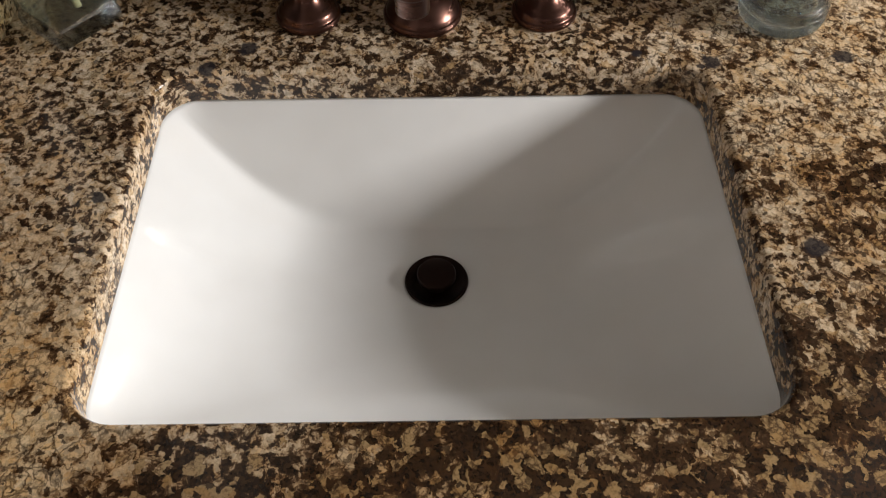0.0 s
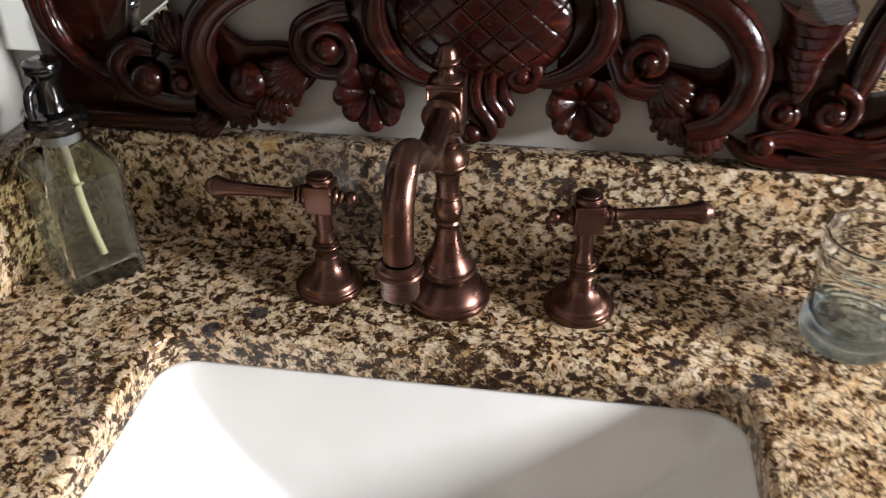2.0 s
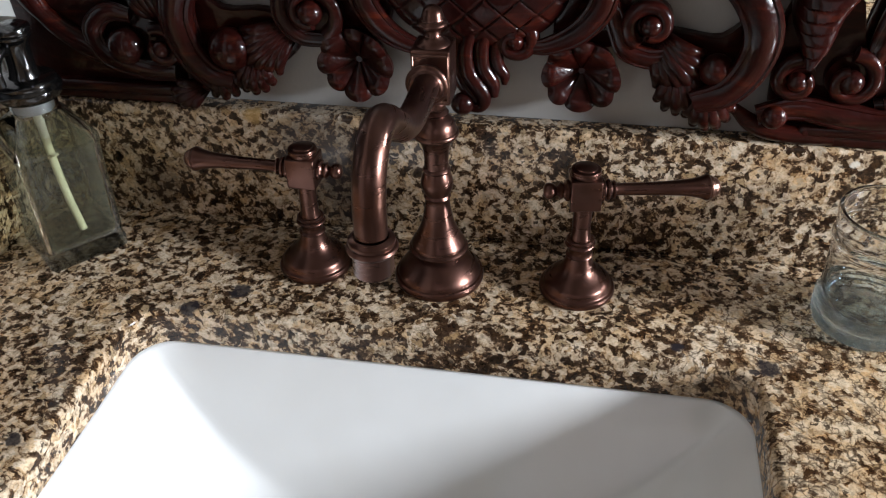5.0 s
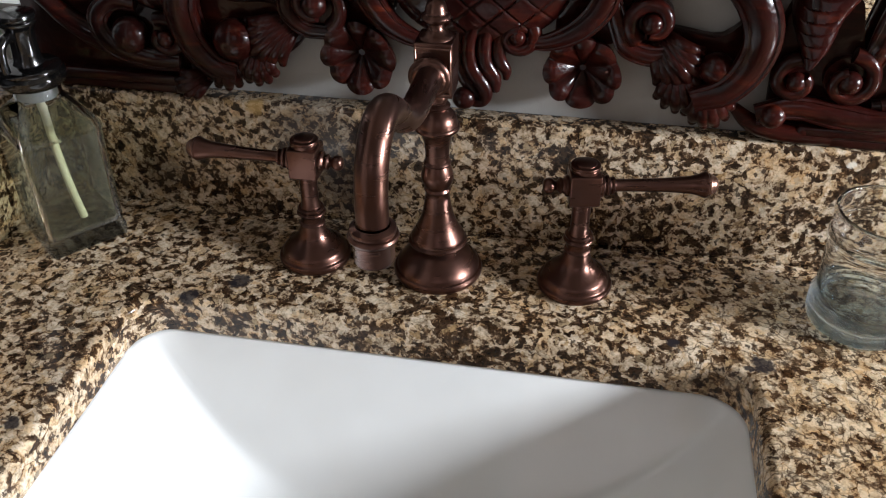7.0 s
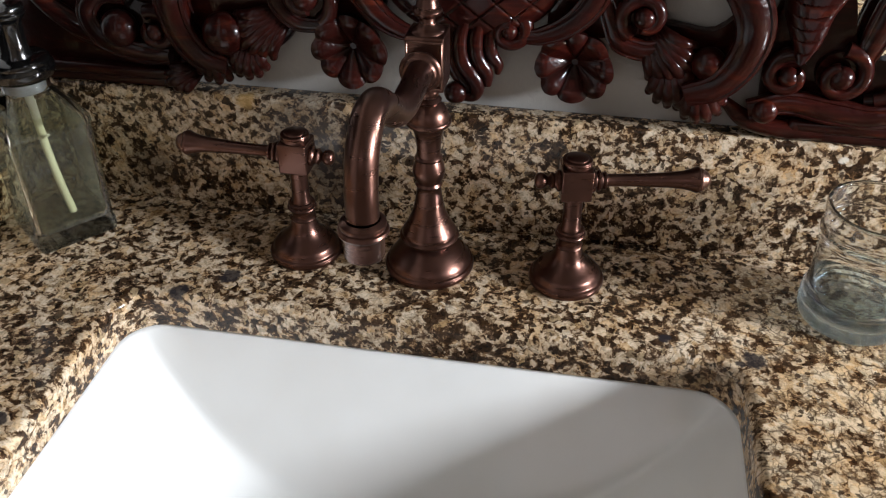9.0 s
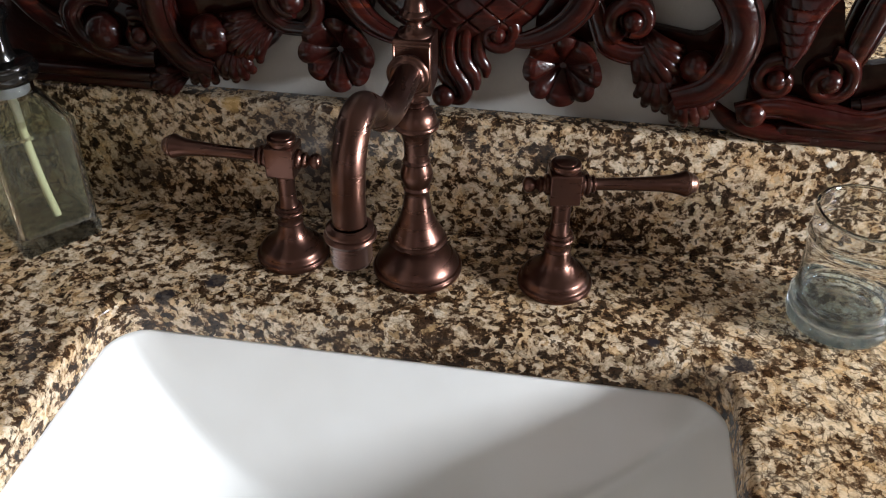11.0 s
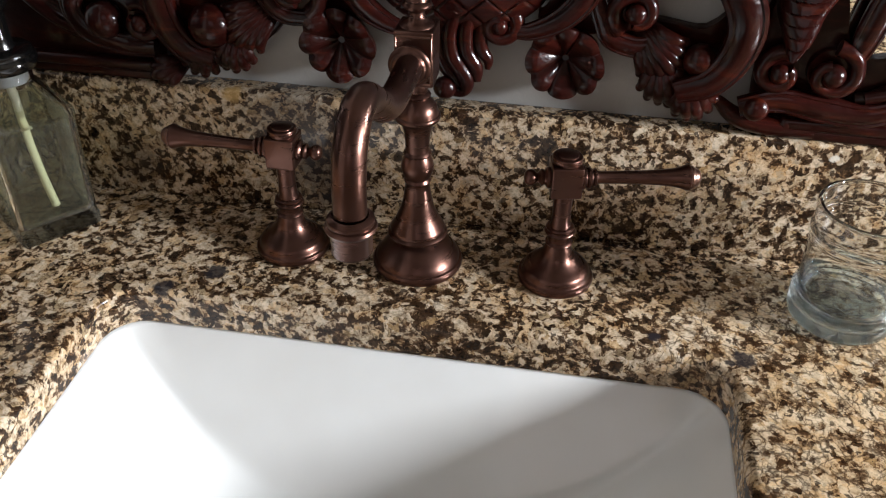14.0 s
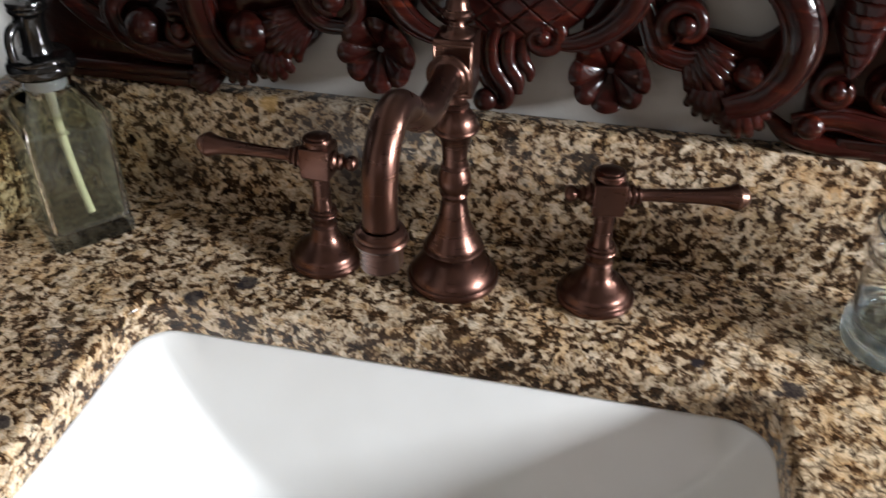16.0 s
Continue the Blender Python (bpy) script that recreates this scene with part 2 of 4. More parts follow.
def make_bronze(name="oil_rubbed_bronze", base=(0.120, 0.059, 0.045), rough=0.29):
    m, nt, b = mat(name)
    vec = coords(nt)
    n = noise_tex(nt, vec, 25.0, 3.0, 0.5)
    stretch = node(nt, "Mapping")
    stretch.inputs["Scale"].default_value = (30, 30, 300)
    nt.links.new(vec, stretch.inputs["Vector"])
    brush = noise_tex(nt, stretch.outputs[0], 1.0, 3.0).outputs["Fac"]
    dark = tuple(c * 0.88 for c in base)
    light = tuple(min(1, c * 1.18) for c in base)
    nt.links.new(ramp(nt, n.outputs["Fac"], [(0.3, dark), (0.5, base), (0.75, light)]), b.inputs["Base Color"])
    b.inputs["Metallic"].default_value = 0.97
    nt.links.new(ramp(nt, brush, [(0.3, (rough - 0.03,) * 3), (0.7, (rough + 0.03,) * 3)]), b.inputs["Roughness"])
    return m


def make_mahogany():
    m, nt, b = mat("lacquered_mahogany")
    vec = coords(nt)
    stretch = node(nt, "Mapping")
    stretch.inputs["Scale"].default_value = (14, 60, 90)
    nt.links.new(vec, stretch.inputs["Vector"])
    grain = noise_tex(nt, stretch.outputs[0], 1.2, 6.0, 0.65, 1.2).outputs["Fac"]
    blot = noise_tex(nt, vec, 22.0, 3.0).outputs["Fac"]
    c1 = ramp(nt, grain, [(0.25, (0.011, 0.0020, 0.0016)), (0.55, (0.029, 0.0038, 0.0025)), (0.8, (0.115, 0.018, 0.006))])
    nt.links.new(mix(nt, ramp(nt, blot, [(0.35, (0, 0, 0)), (0.65, (0.8, 0.8, 0.8))]), c1, (0.013, 0.0030, 0.0025)), b.inputs["Base Color"])
    b.inputs["Roughness"].default_value = 0.30
    b.inputs["Specular IOR Level"].default_value = 0.10
    b.inputs["Coat Weight"].default_value = 0.40
    b.inputs["Coat Roughness"].default_value = 0.03
    bump(nt, b, noise_tex(nt, vec, 75.0, 3.5, 0.5).outputs["Fac"], 0.46, 0.004)
    return m


def make_wall(name, c, relief=0.25):
    m, nt, b = mat(name)
    vec = coords(nt)
    n = noise_tex(nt, vec, 3.0, 3.0).outputs["Fac"]
    nt.links.new(ramp(nt, n, [(0.3, tuple(v * 0.93 for v in c)), (0.7, c)]), b.inputs["Base Color"])
    b.inputs["Roughness"].default_value = 0.7
    bump(nt, b, noise_tex(nt, vec, 190.0, 3.0).outputs["Fac"], relief, 0.002)
    return m


def make_glass(name, tint, ior=1.5, solid=0.5, through=(1, 1, 1), cloud=0.0):
    """Clear glass: partly bending the light, partly letting it pass straight, with a sharp gloss."""
    m, nt, b = mat(name)
    n = noise_tex(nt, coords(nt), 60.0, 2.0).outputs["Fac"]
    nt.links.new(ramp(nt, n, [(0.3, tuple(v * 0.97 for v in tint)), (0.7, tint)]), b.inputs["Base Color"])
    b.inputs["Transmission Weight"].default_value = 1.0
    b.inputs["Roughness"].default_value = 0.0
    b.inputs["IOR"].default_value = ior
    clear = nt.nodes.new("ShaderNodeBsdfTransparent")
    clear.inputs["Color"].default_value = (*through, 1)
    gloss = nt.nodes.new("ShaderNodeBsdfGlossy")
    gloss.inputs["Roughness"].default_value = 0.02
    facing = nt.nodes.new("ShaderNodeLayerWeight").outputs["Facing"]
    edge = math_node(nt, "MULTIPLY_ADD", math_node(nt, "POWER", facing, 3.5), 0.80, 0.050)
    thin = nt.nodes.new("ShaderNodeMixShader")
    for slot, out in ((0, edge), (1, clear.outputs[0]), (2, gloss.outputs[0])):
        nt.links.new(out, thin.inputs[slot])
    both = nt.nodes.new("ShaderNodeMixShader")
    both.inputs[0].default_value = solid
    # a little cloudiness that catches the light
    haze = nt.nodes.new("ShaderNodeBsdfTranslucent")
    haze.inputs["Color"].default_value = (*tint, 1)
    hazy = nt.nodes.new("ShaderNodeMixShader")
    hazy.inputs[0].default_value = cloud
    nt.links.new(thin.outputs[0], hazy.inputs[1])
    nt.links.new(haze.outputs[0], hazy.inputs[2])
    nt.links.new(hazy.outputs[0], both.inputs[1])
    nt.links.new(b.outputs[0], both.inputs[2])
    nt.links.new(both.outputs[0], nt.nodes["Material Output"].inputs["Surface"])
    return m


def make_plain(name, c, rough=0.4, metal=0.0, var=0.15):
    m, nt, b = mat(name)
    n = noise_tex(nt, coords(nt), 40.0, 4.0).outputs["Fac"]
    nt.links.new(ramp(nt, n, [(0.3, tuple(v * (1 - var) for v in c)), (0.7, c)]), b.inputs["Base Color"])
    b.inputs["Roughness"].default_value, b.inputs["Metallic"].default_value = rough, metal
    return m


GRANITE = make_granite()
PORCELAIN = make_porcelain()
BRONZE = make_bronze()
WORN_BRONZE = make_bronze("worn_copper_edge", (0.22, 0.12, 0.09), 0.3)
DRAIN_BRONZE = make_bronze("dark_drain_bronze", (0.030, 0.017, 0.014), 0.42)
NICKEL = make_bronze("black_pewter", (0.085, 0.082, 0.082), 0.14)
MAHOGANY = make_mahogany()
WALL = make_wall("pale_wall_paint", (0.46, 0.44, 0.415))
# unseen ceiling, far walls and floor, toned dark and warm to cut bounce light
CEILING = make_wall("dim_ceiling_tan", (0.21, 0.18, 0.145), 0.1)
FAR_WALL = make_wall("dim_wall_tan", (0.20, 0.14, 0.09))
FLOOR = make_wall("floor_tile", (0.20, 0.14, 0.09), 0.05)
BLACK = make_plain("black_lacquer", (0.012, 0.011, 0.011), 0.35)
WINDOW_PAINT = make_plain("white_window_paint", (0.75, 0.75, 0.73), 0.4)
BOTTLE_GLASS = make_glass("bottle_glass", (0.97, 0.99, 0.985), 1.38, 1.0)
BOTTLE_PANE = make_glass("bottle_side_glass", (0.97, 0.99, 0.985), 1.45, 0.0, (0.965, 0.98, 0.99), 0.025)
BOTTLE_FOOT = make_glass("bottle_foot_glass", (0.93, 0.97, 0.97), 1.45, 0.45, (0.93, 0.96, 0.965), 0.09)
TUMBLER_GLASS = make_glass("tumbler_glass", (0.97, 0.985, 0.992), 1.43, 1.0)
TUMBLER_BASE = make_glass("tumbler_base_glass", (0.66, 0.82, 0.93), 1.42, 0.86, (0.78, 0.88, 0.95), 0.16)
SOAP = make_glass("yellow_liquid_soap", (0.97, 0.95, 0.70), 1.33, 0.0, (0.95, 0.945, 0.80), 0.08)
TUBE_PLASTIC = make_plain("milky_plastic", (0.66, 0.64, 0.48), 0.4)
CLEAR_PLASTIC = make_plain("translucent_white_plastic", (0.40, 0.41, 0.40), 0.25)
m_mirror, nt_mirror, MIRROR_B = mat("mirror_silver")
MIRROR_B.inputs["Base Color"].default_value = (0.86, 0.88, 0.87, 1)
MIRROR_B.inputs["Metallic"].default_value, MIRROR_B.inputs["Roughness"].default_value = 1.0, 0.015


# ---- mesh helpers ----
def mesh(bm, name, material, smooth=True):
    me = bpy.data.meshes.new(name)
    bmesh.ops.recalc_face_normals(bm, faces=bm.faces)
    bm.to_mesh(me)
    bm.free()
    me.materials.append(material)
    if smooth:
        me.shade_smooth()
        me.set_sharp_from_angle(angle=radians(40))
    return me


def part(name, bm, material, parent=None, label="", smooth=True):
    ob = new(name, mesh(bm, name, material, smooth))
    if parent is not None:
        ob.parent = parent
    if label:
        tagged(ob, label)
    return ob


def put(bm, verts, m):
    bmesh.ops.transform(bm, matrix=m, verts=verts)


def add_box(bm, lo, hi, bevel=0.0, segs=2):
    r = bmesh.ops.create_cube(bm, size=1.0)["verts"]
    put(bm, r, Matrix.Translation([(a + b) / 2 for a, b in zip(lo, hi)]) @ Matrix.Diagonal([b - a for a, b in zip(lo, hi)] + [1]))
    if bevel:
        edges = list({e for v in r for e in v.link_edges})
        bmesh.ops.bevel(bm, geom=edges, offset=bevel, segments=segs, profile=0.5, affect="EDGES")
    return bm


def box(lo, hi, bevel=0.0, segs=2):
    return add_box(bmesh.new(), lo, hi, bevel, segs)


def add_rings(bm, rings, cap=True, closed=False):
    """Skins a list of rings of points."""
    vs = [[bm.verts.new(p) for p in ring] for ring in rings]
    n = len(vs[0])
    pairs = list(zip(vs, vs[1:])) + ([(vs[-1], vs[0])] if closed else [])
    for a, b in pairs:
        for i in range(n):
            bm.faces.new((a[i], a[(i + 1) % n], b[(i + 1) % n], b[i]))
    if cap and not closed:
        bm.faces.new(vs[0][::-1])
        bm.faces.new(vs[-1])
    return vs


def smooth_path(points, steps):
    """A Catmull-Rom line through points of any length."""
    pts = [np.array(p, float) for p in points]
    pts = [2 * pts[0] - pts[1]] + pts + [2 * pts[-1] - pts[-2]]
    out = []
    for k in range(1, len(pts) - 2):
        p0, p1, p2, p3 = pts[k - 1:k + 3]
        for s in range(steps):
            u = s / steps
            out.append(0.5 * (2 * p1 + (p2 - p0) * u + (2 * p0 - 5 * p1 + 4 * p2 - p3) * u * u + (3 * p1 - p0 - 3 * p2 + p3) * u ** 3))
    out.append(pts[-2])
    return out


def add_lathe(bm, profile, segs=40, m=Matrix(), steps=0):
    """Turns (radius, height) round z."""
    if steps:
        profile = [tuple(p) for p in smooth_path(profile, steps)]
    rings = [[m @ Vector((max(r, 1e-5) * math.cos(a), max(r, 1e-5) * math.sin(a), z)) for a in [2 * math.pi * i / segs for i in range(segs)]] for r, z in profile]
    return add_rings(bm, rings)


def lathe(profile, segs=40, m=Matrix(), steps=0):
    bm = bmesh.new()
    add_lathe(bm, profile, segs, m, steps)
    return bm


def add_tube(bm, rows, segs=16, steps=6, up=(0, 1, 0), flat=1.0):
    """Rows of (x, y, z, radius): a round bar along a smooth line. flat squeezes it along up."""
    pts = smooth_path(rows, steps)
    rings = []
    up = Vector(up)
    for k, p in enumerate(pts):
        a, b = pts[max(k - 1, 0)], pts[min(k + 1, len(pts) - 1)]
        way = Vector((b - a)[:3]).normalized()
        side = way.cross(up)
        side = side.normalized() if side.length > 1e-6 else Vector((1, 0, 0))
        top = side.cross(way).normalized()
        c, r = Vector(p[:3]), max(float(p[3]), 1e-5)
        rings.append([c + side * (r * math.cos(t)) + top * (r * flat * math.sin(t)) for t in [2 * math.pi * i / segs for i in range(segs)]])
    return add_rings(bm, rings)


def tube(rows, segs=16, steps=6, up=(0, 1, 0), flat=1.0):
    bm = bmesh.new()
    add_tube(bm, rows, segs, steps, up, flat)
    return bm


def add_ball(bm, c, r, segs=20):
    v = bmesh.ops.create_uvsphere(bm, u_segments=segs, v_segments=max(8, segs // 2), radius=1.0)["verts"]
    r = (r, r, r) if isinstance(r, (int, float)) else r
    put(bm, v, Matrix.Translation(c) @ Matrix.Diagonal((*r, 1)))


def thing(name, x=0, y=0, z=0, rz=0, **tags):
    ob = new(name)
    ob.empty_display_size = 0.02
    ob.matrix_world = pose(x, y, z, 0, 0, rz)
    return tagged(ob, **tags)


def structure(name, bm, material, label, smooth=False):
    return tagged(part(name, bm, material, None, smooth=smooth), label, name.split("_")[0], kind="structure")


# ---- room ----
WALL_X, WALL_Y, RIGHT_X, FRONT_Y, FLOOR_Z, CEIL_Z = -0.380, 0.074, 1.45, -1.85, -0.87, 1.55
T = 0.10
structure("floor", box((WALL_X - T, FRONT_Y - T, FLOOR_Z - 0.05), (RIGHT_X + T, WALL_Y + T, FLOOR_Z)), FLOOR, "plain tan tiled bathroom floor")
structure("ceiling", box((WALL_X - T, FRONT_Y - T, CEIL_Z), (RIGHT_X + T, WALL_Y + T, CEIL_Z + 0.05)), CEILING, "plain dark tan ceiling, out of view, dim to cut bounce")
structure("wall_back", box((WALL_X - T, WALL_Y, FLOOR_Z), (RIGHT_X + T, WALL_Y + T, CEIL_Z)), WALL, "pale grey plaster wall behind the vanity")
structure("wall_left", box((WALL_X - T, FRONT_Y - T, FLOOR_Z), (WALL_X, WALL_Y, CEIL_Z)), WALL, "pale grey plaster side wall")


def wall_with_hole(name, axis, at, span, hole_a, hole_z, label):
    """A wall across x or y with one opening."""
    bm = bmesh.new()
    pieces = [((span[0], hole_a[0]), (FLOOR_Z, CEIL_Z)), ((hole_a[1], span[1]), (FLOOR_Z, CEIL_Z)),
              ((hole_a[0], hole_a[1]), (FLOOR_Z, hole_z[0])), ((hole_a[0], hole_a[1]), (hole_z[1], CEIL_Z))]
    for (a0, a1), (z0, z1) in pieces:
        if axis == "x":
            add_box(bm, (at[0], a0, z0), (at[1], a1, z1))
        else:
            add_box(bm, (a0, at[0], z0), (a1, at[1], z1))
    return structure(name, bm, FAR_WALL, label)


wall_with_hole("wall_right", "x", (RIGHT_X, RIGHT_X + T), (FRONT_Y - T, WALL_Y), (-0.50, -0.10), (0.32, 0.59), "unseen wall in dim tan with an opening for light")
# the front opening is added for the fill lamp
wall_with_hole("wall_front", "y", (FRONT_Y - T, FRONT_Y), (WALL_X, RIGHT_X), (-0.05, 0.75), (0.55, 1.35), "unseen wall in dim tan with an opening for light")

# ---- counter ----
CX, HX, YB, YF, RC, TOP_T = 0.004, 0.2225, -0.0720, -0.3860, 0.030, 0.030
COUNTER = (-0.380, -0.555, 1.45, 0.074)


def rounded_rect(cx, cy, hx, hy, r, per=8):
    """Points counter-clockwise, with the same count for any size."""
    pts = []
    for k, (sx, sy) in enumerate(((1, 1), (-1, 1), (-1, -1), (1, -1))):
        for i in range(per + 1):
            a = math.pi / 2 * (k + i / per)
            pts.append((cx + sx * (hx - r) + r * math.cos(a), cy + sy * (hy - r) + r * math.sin(a)))
    return pts


def build_counter():
    bm = bmesh.new()
    cy, hy = (YB + YF) / 2, (YB - YF) / 2
    x0, y0, x1, y1 = COUNTER
    rings = []
    # polished inner edge, rounded over at the top
    for grow, z in ((0.0, -TOP_T), (0.0, -0.006), (0.0008, -0.0035), (0.0022, -0.0015), (0.0045, -0.0004), (0.007, 0.0)):
        rings.append([(x, y, z) for x, y in rounded_rect(CX, cy, HX + grow, hy + grow, RC + grow)])
    vs = add_rings(bm, rings, cap=False)
    n = len(vs[0])
    # the slab's outline, met point by point
    outer = []
    for x, y, z in rings[-1]:
        dx, dy = x - CX, y - cy
        k = min((x1 - CX if dx > 0 else CX - x0) / max(abs(dx), 1e-6), (y1 - cy if dy > 0 else cy - y0) / max(abs(dy), 1e-6))
        outer.append((CX + dx * k, cy + dy * k))
    for cxy in ((x1, y1), (x0, y1), (x0, y0), (x1, y0)):
        near = min(range(n), key=lambda i: (outer[i][0] - cxy[0]) ** 2 + (outer[i][1] - cxy[1]) ** 2)
        outer[near] = cxy
    top = [bm.verts.new((x, y, 0)) for x, y in outer]
    low = [bm.verts.new((x, y, -TOP_T)) for x, y in outer]
    for a, b in ((vs[-1], top), (top, low), (low, vs[0])):
        for i in range(n):
            bm.faces.new((a[i], a[(i + 1) % n], b[(i + 1) % n], b[i]))
    return bm


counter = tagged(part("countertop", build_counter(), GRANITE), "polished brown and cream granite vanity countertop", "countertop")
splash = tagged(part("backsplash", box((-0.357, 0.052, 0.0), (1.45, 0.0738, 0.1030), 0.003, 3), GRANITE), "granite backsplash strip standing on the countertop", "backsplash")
side = tagged(part("side_splash", box((-0.3798, -0.555, 0.0), (-0.3575, 0.0738, 0.1030), 0.003, 3), GRANITE), "granite side splash strip against the side wall", "backsplash")


# ---- sink ----
DRAIN_X, DRAIN_Y, DRAIN_R = CX + 0.002, -0.202, 0.0252


def basin_fall(x, y, hx):
    """How far down the bowl is at a place, 0 to 1: broad side slopes, a steeper back and front."""
    a = min(max((hx - abs(x - CX)) / 0.168, 1e-4), 1)
    d = ((YB + 0.003) - y) / 0.078 if y > DRAIN_Y else (y - (YF - 0.003)) / 0.165
    b = min(max(d, 1e-4), 1)
    fa, fb = 1 - (1 - a) ** 1.85, 1 - (1 - b) ** (1.15 if y > DRAIN_Y else 2.0)
    k = min(max((y + 0.21) / 0.08, 0), 1)
    p = 1.4 + 22.6 * k * k * (3 - 2 * k)
    return ((fa ** -p + fb ** -p) / 2) ** (-1 / p)


def finer(outline, most):
    """A closed outline with its long sides divided."""
    out = []
    for (x0, y0), (x1, y1) in zip(outline, outline[1:] + outline[:1]):
        n = max(1, math.ceil(math.hypot(x1 - x0, y1 - y0) / most))
        out += [(x0 + (x1 - x0) * i / n, y0 + (y1 - y0) * i / n) for i in range(n)]
    return out


def build_basin():
    cy, hx, hy = (YB + YF) / 2, HX + 0.003, (YB - YF) / 2 + 0.003
    depth, zt = 0.080, -0.0303
    bm = bmesh.new()
    rings = []
    outline = finer(rounded_rect(CX, cy, hx, hy, RC + 0.003, 12), 0.0055)
    steps = 52
    for k in range(steps + 1):
        s = k / steps
        ring = []
        for x, y in outline:
            a = math.atan2((y - DRAIN_Y) / hy, (x - DRAIN_X) / hx)
            ex, ey = DRAIN_X + DRAIN_R * math.cos(a), DRAIN_Y + DRAIN_R * math.sin(a)
            px, py = x + (ex - x) * s, y + (ey - y) * s
            f0 = basin_fall(x, y, hx)
            f = basin_fall(px, py, hx) - f0 * max(0, 1 - s / 0.22) ** 2
            ring.append((px, py, zt - depth * max(f, 0) - 0.004 * s * s))
        rings.append(ring)
    add_rings(bm, rings, cap=False)
    return bm, rings[-1]


sink = thing("sink", CX, -0.23, -0.15, label="white glazed porcelain undermount rectangular sink", category="sink")
basin_bm, low_ring = build_basin()
put(basin_bm, basin_bm.verts, Matrix.Translation((-CX, 0.23, 0.15)))
basin = part("basin", basin_bm, PORCELAIN, sink)
solid = basin.modifiers.new("wall", "SOLIDIFY")
solid.thickness, solid.offset = 0.008, 1
DRAIN = (DRAIN_X, DRAIN_Y, min(p[2] for p in low_ring))

# ---- drain ----
drain = thing("sink_drain", *DRAIN, label="dark oil-rubbed bronze pop-up drain set in the white basin", category="drain")
part("flange", lathe([(0.0, -0.0065), (0.0120, -0.0060), (0.0185, -0.0030), (0.0218, -0.0006), (0.0238, 0.0012), (0.0254, 0.0018), (0.0263, 0.0002), (0.0262, -0.0020), (0.0240, -0.0060), (0.0120, -0.0140), (0.0, -0.0140)], 56), DRAIN_BRONZE, drain)
part("stopper", lathe([(0.0, -0.0070), (0.0085, -0.0070), (0.0085, 0.0044), (0.0148, 0.0052), (0.0158, 0.0062), (0.0160, 0.0096), (0.0152, 0.0112), (0.0134, 0.0119), (0.0, 0.0124)], 48), DRAIN_BRONZE, drain, "raised round dark bronze stopper")


# ---- faucet ----
faucet = thing("faucet", 0, 0, 0, label="oil-rubbed bronze widespread faucet with swan-neck spout and two levers", category="faucet")


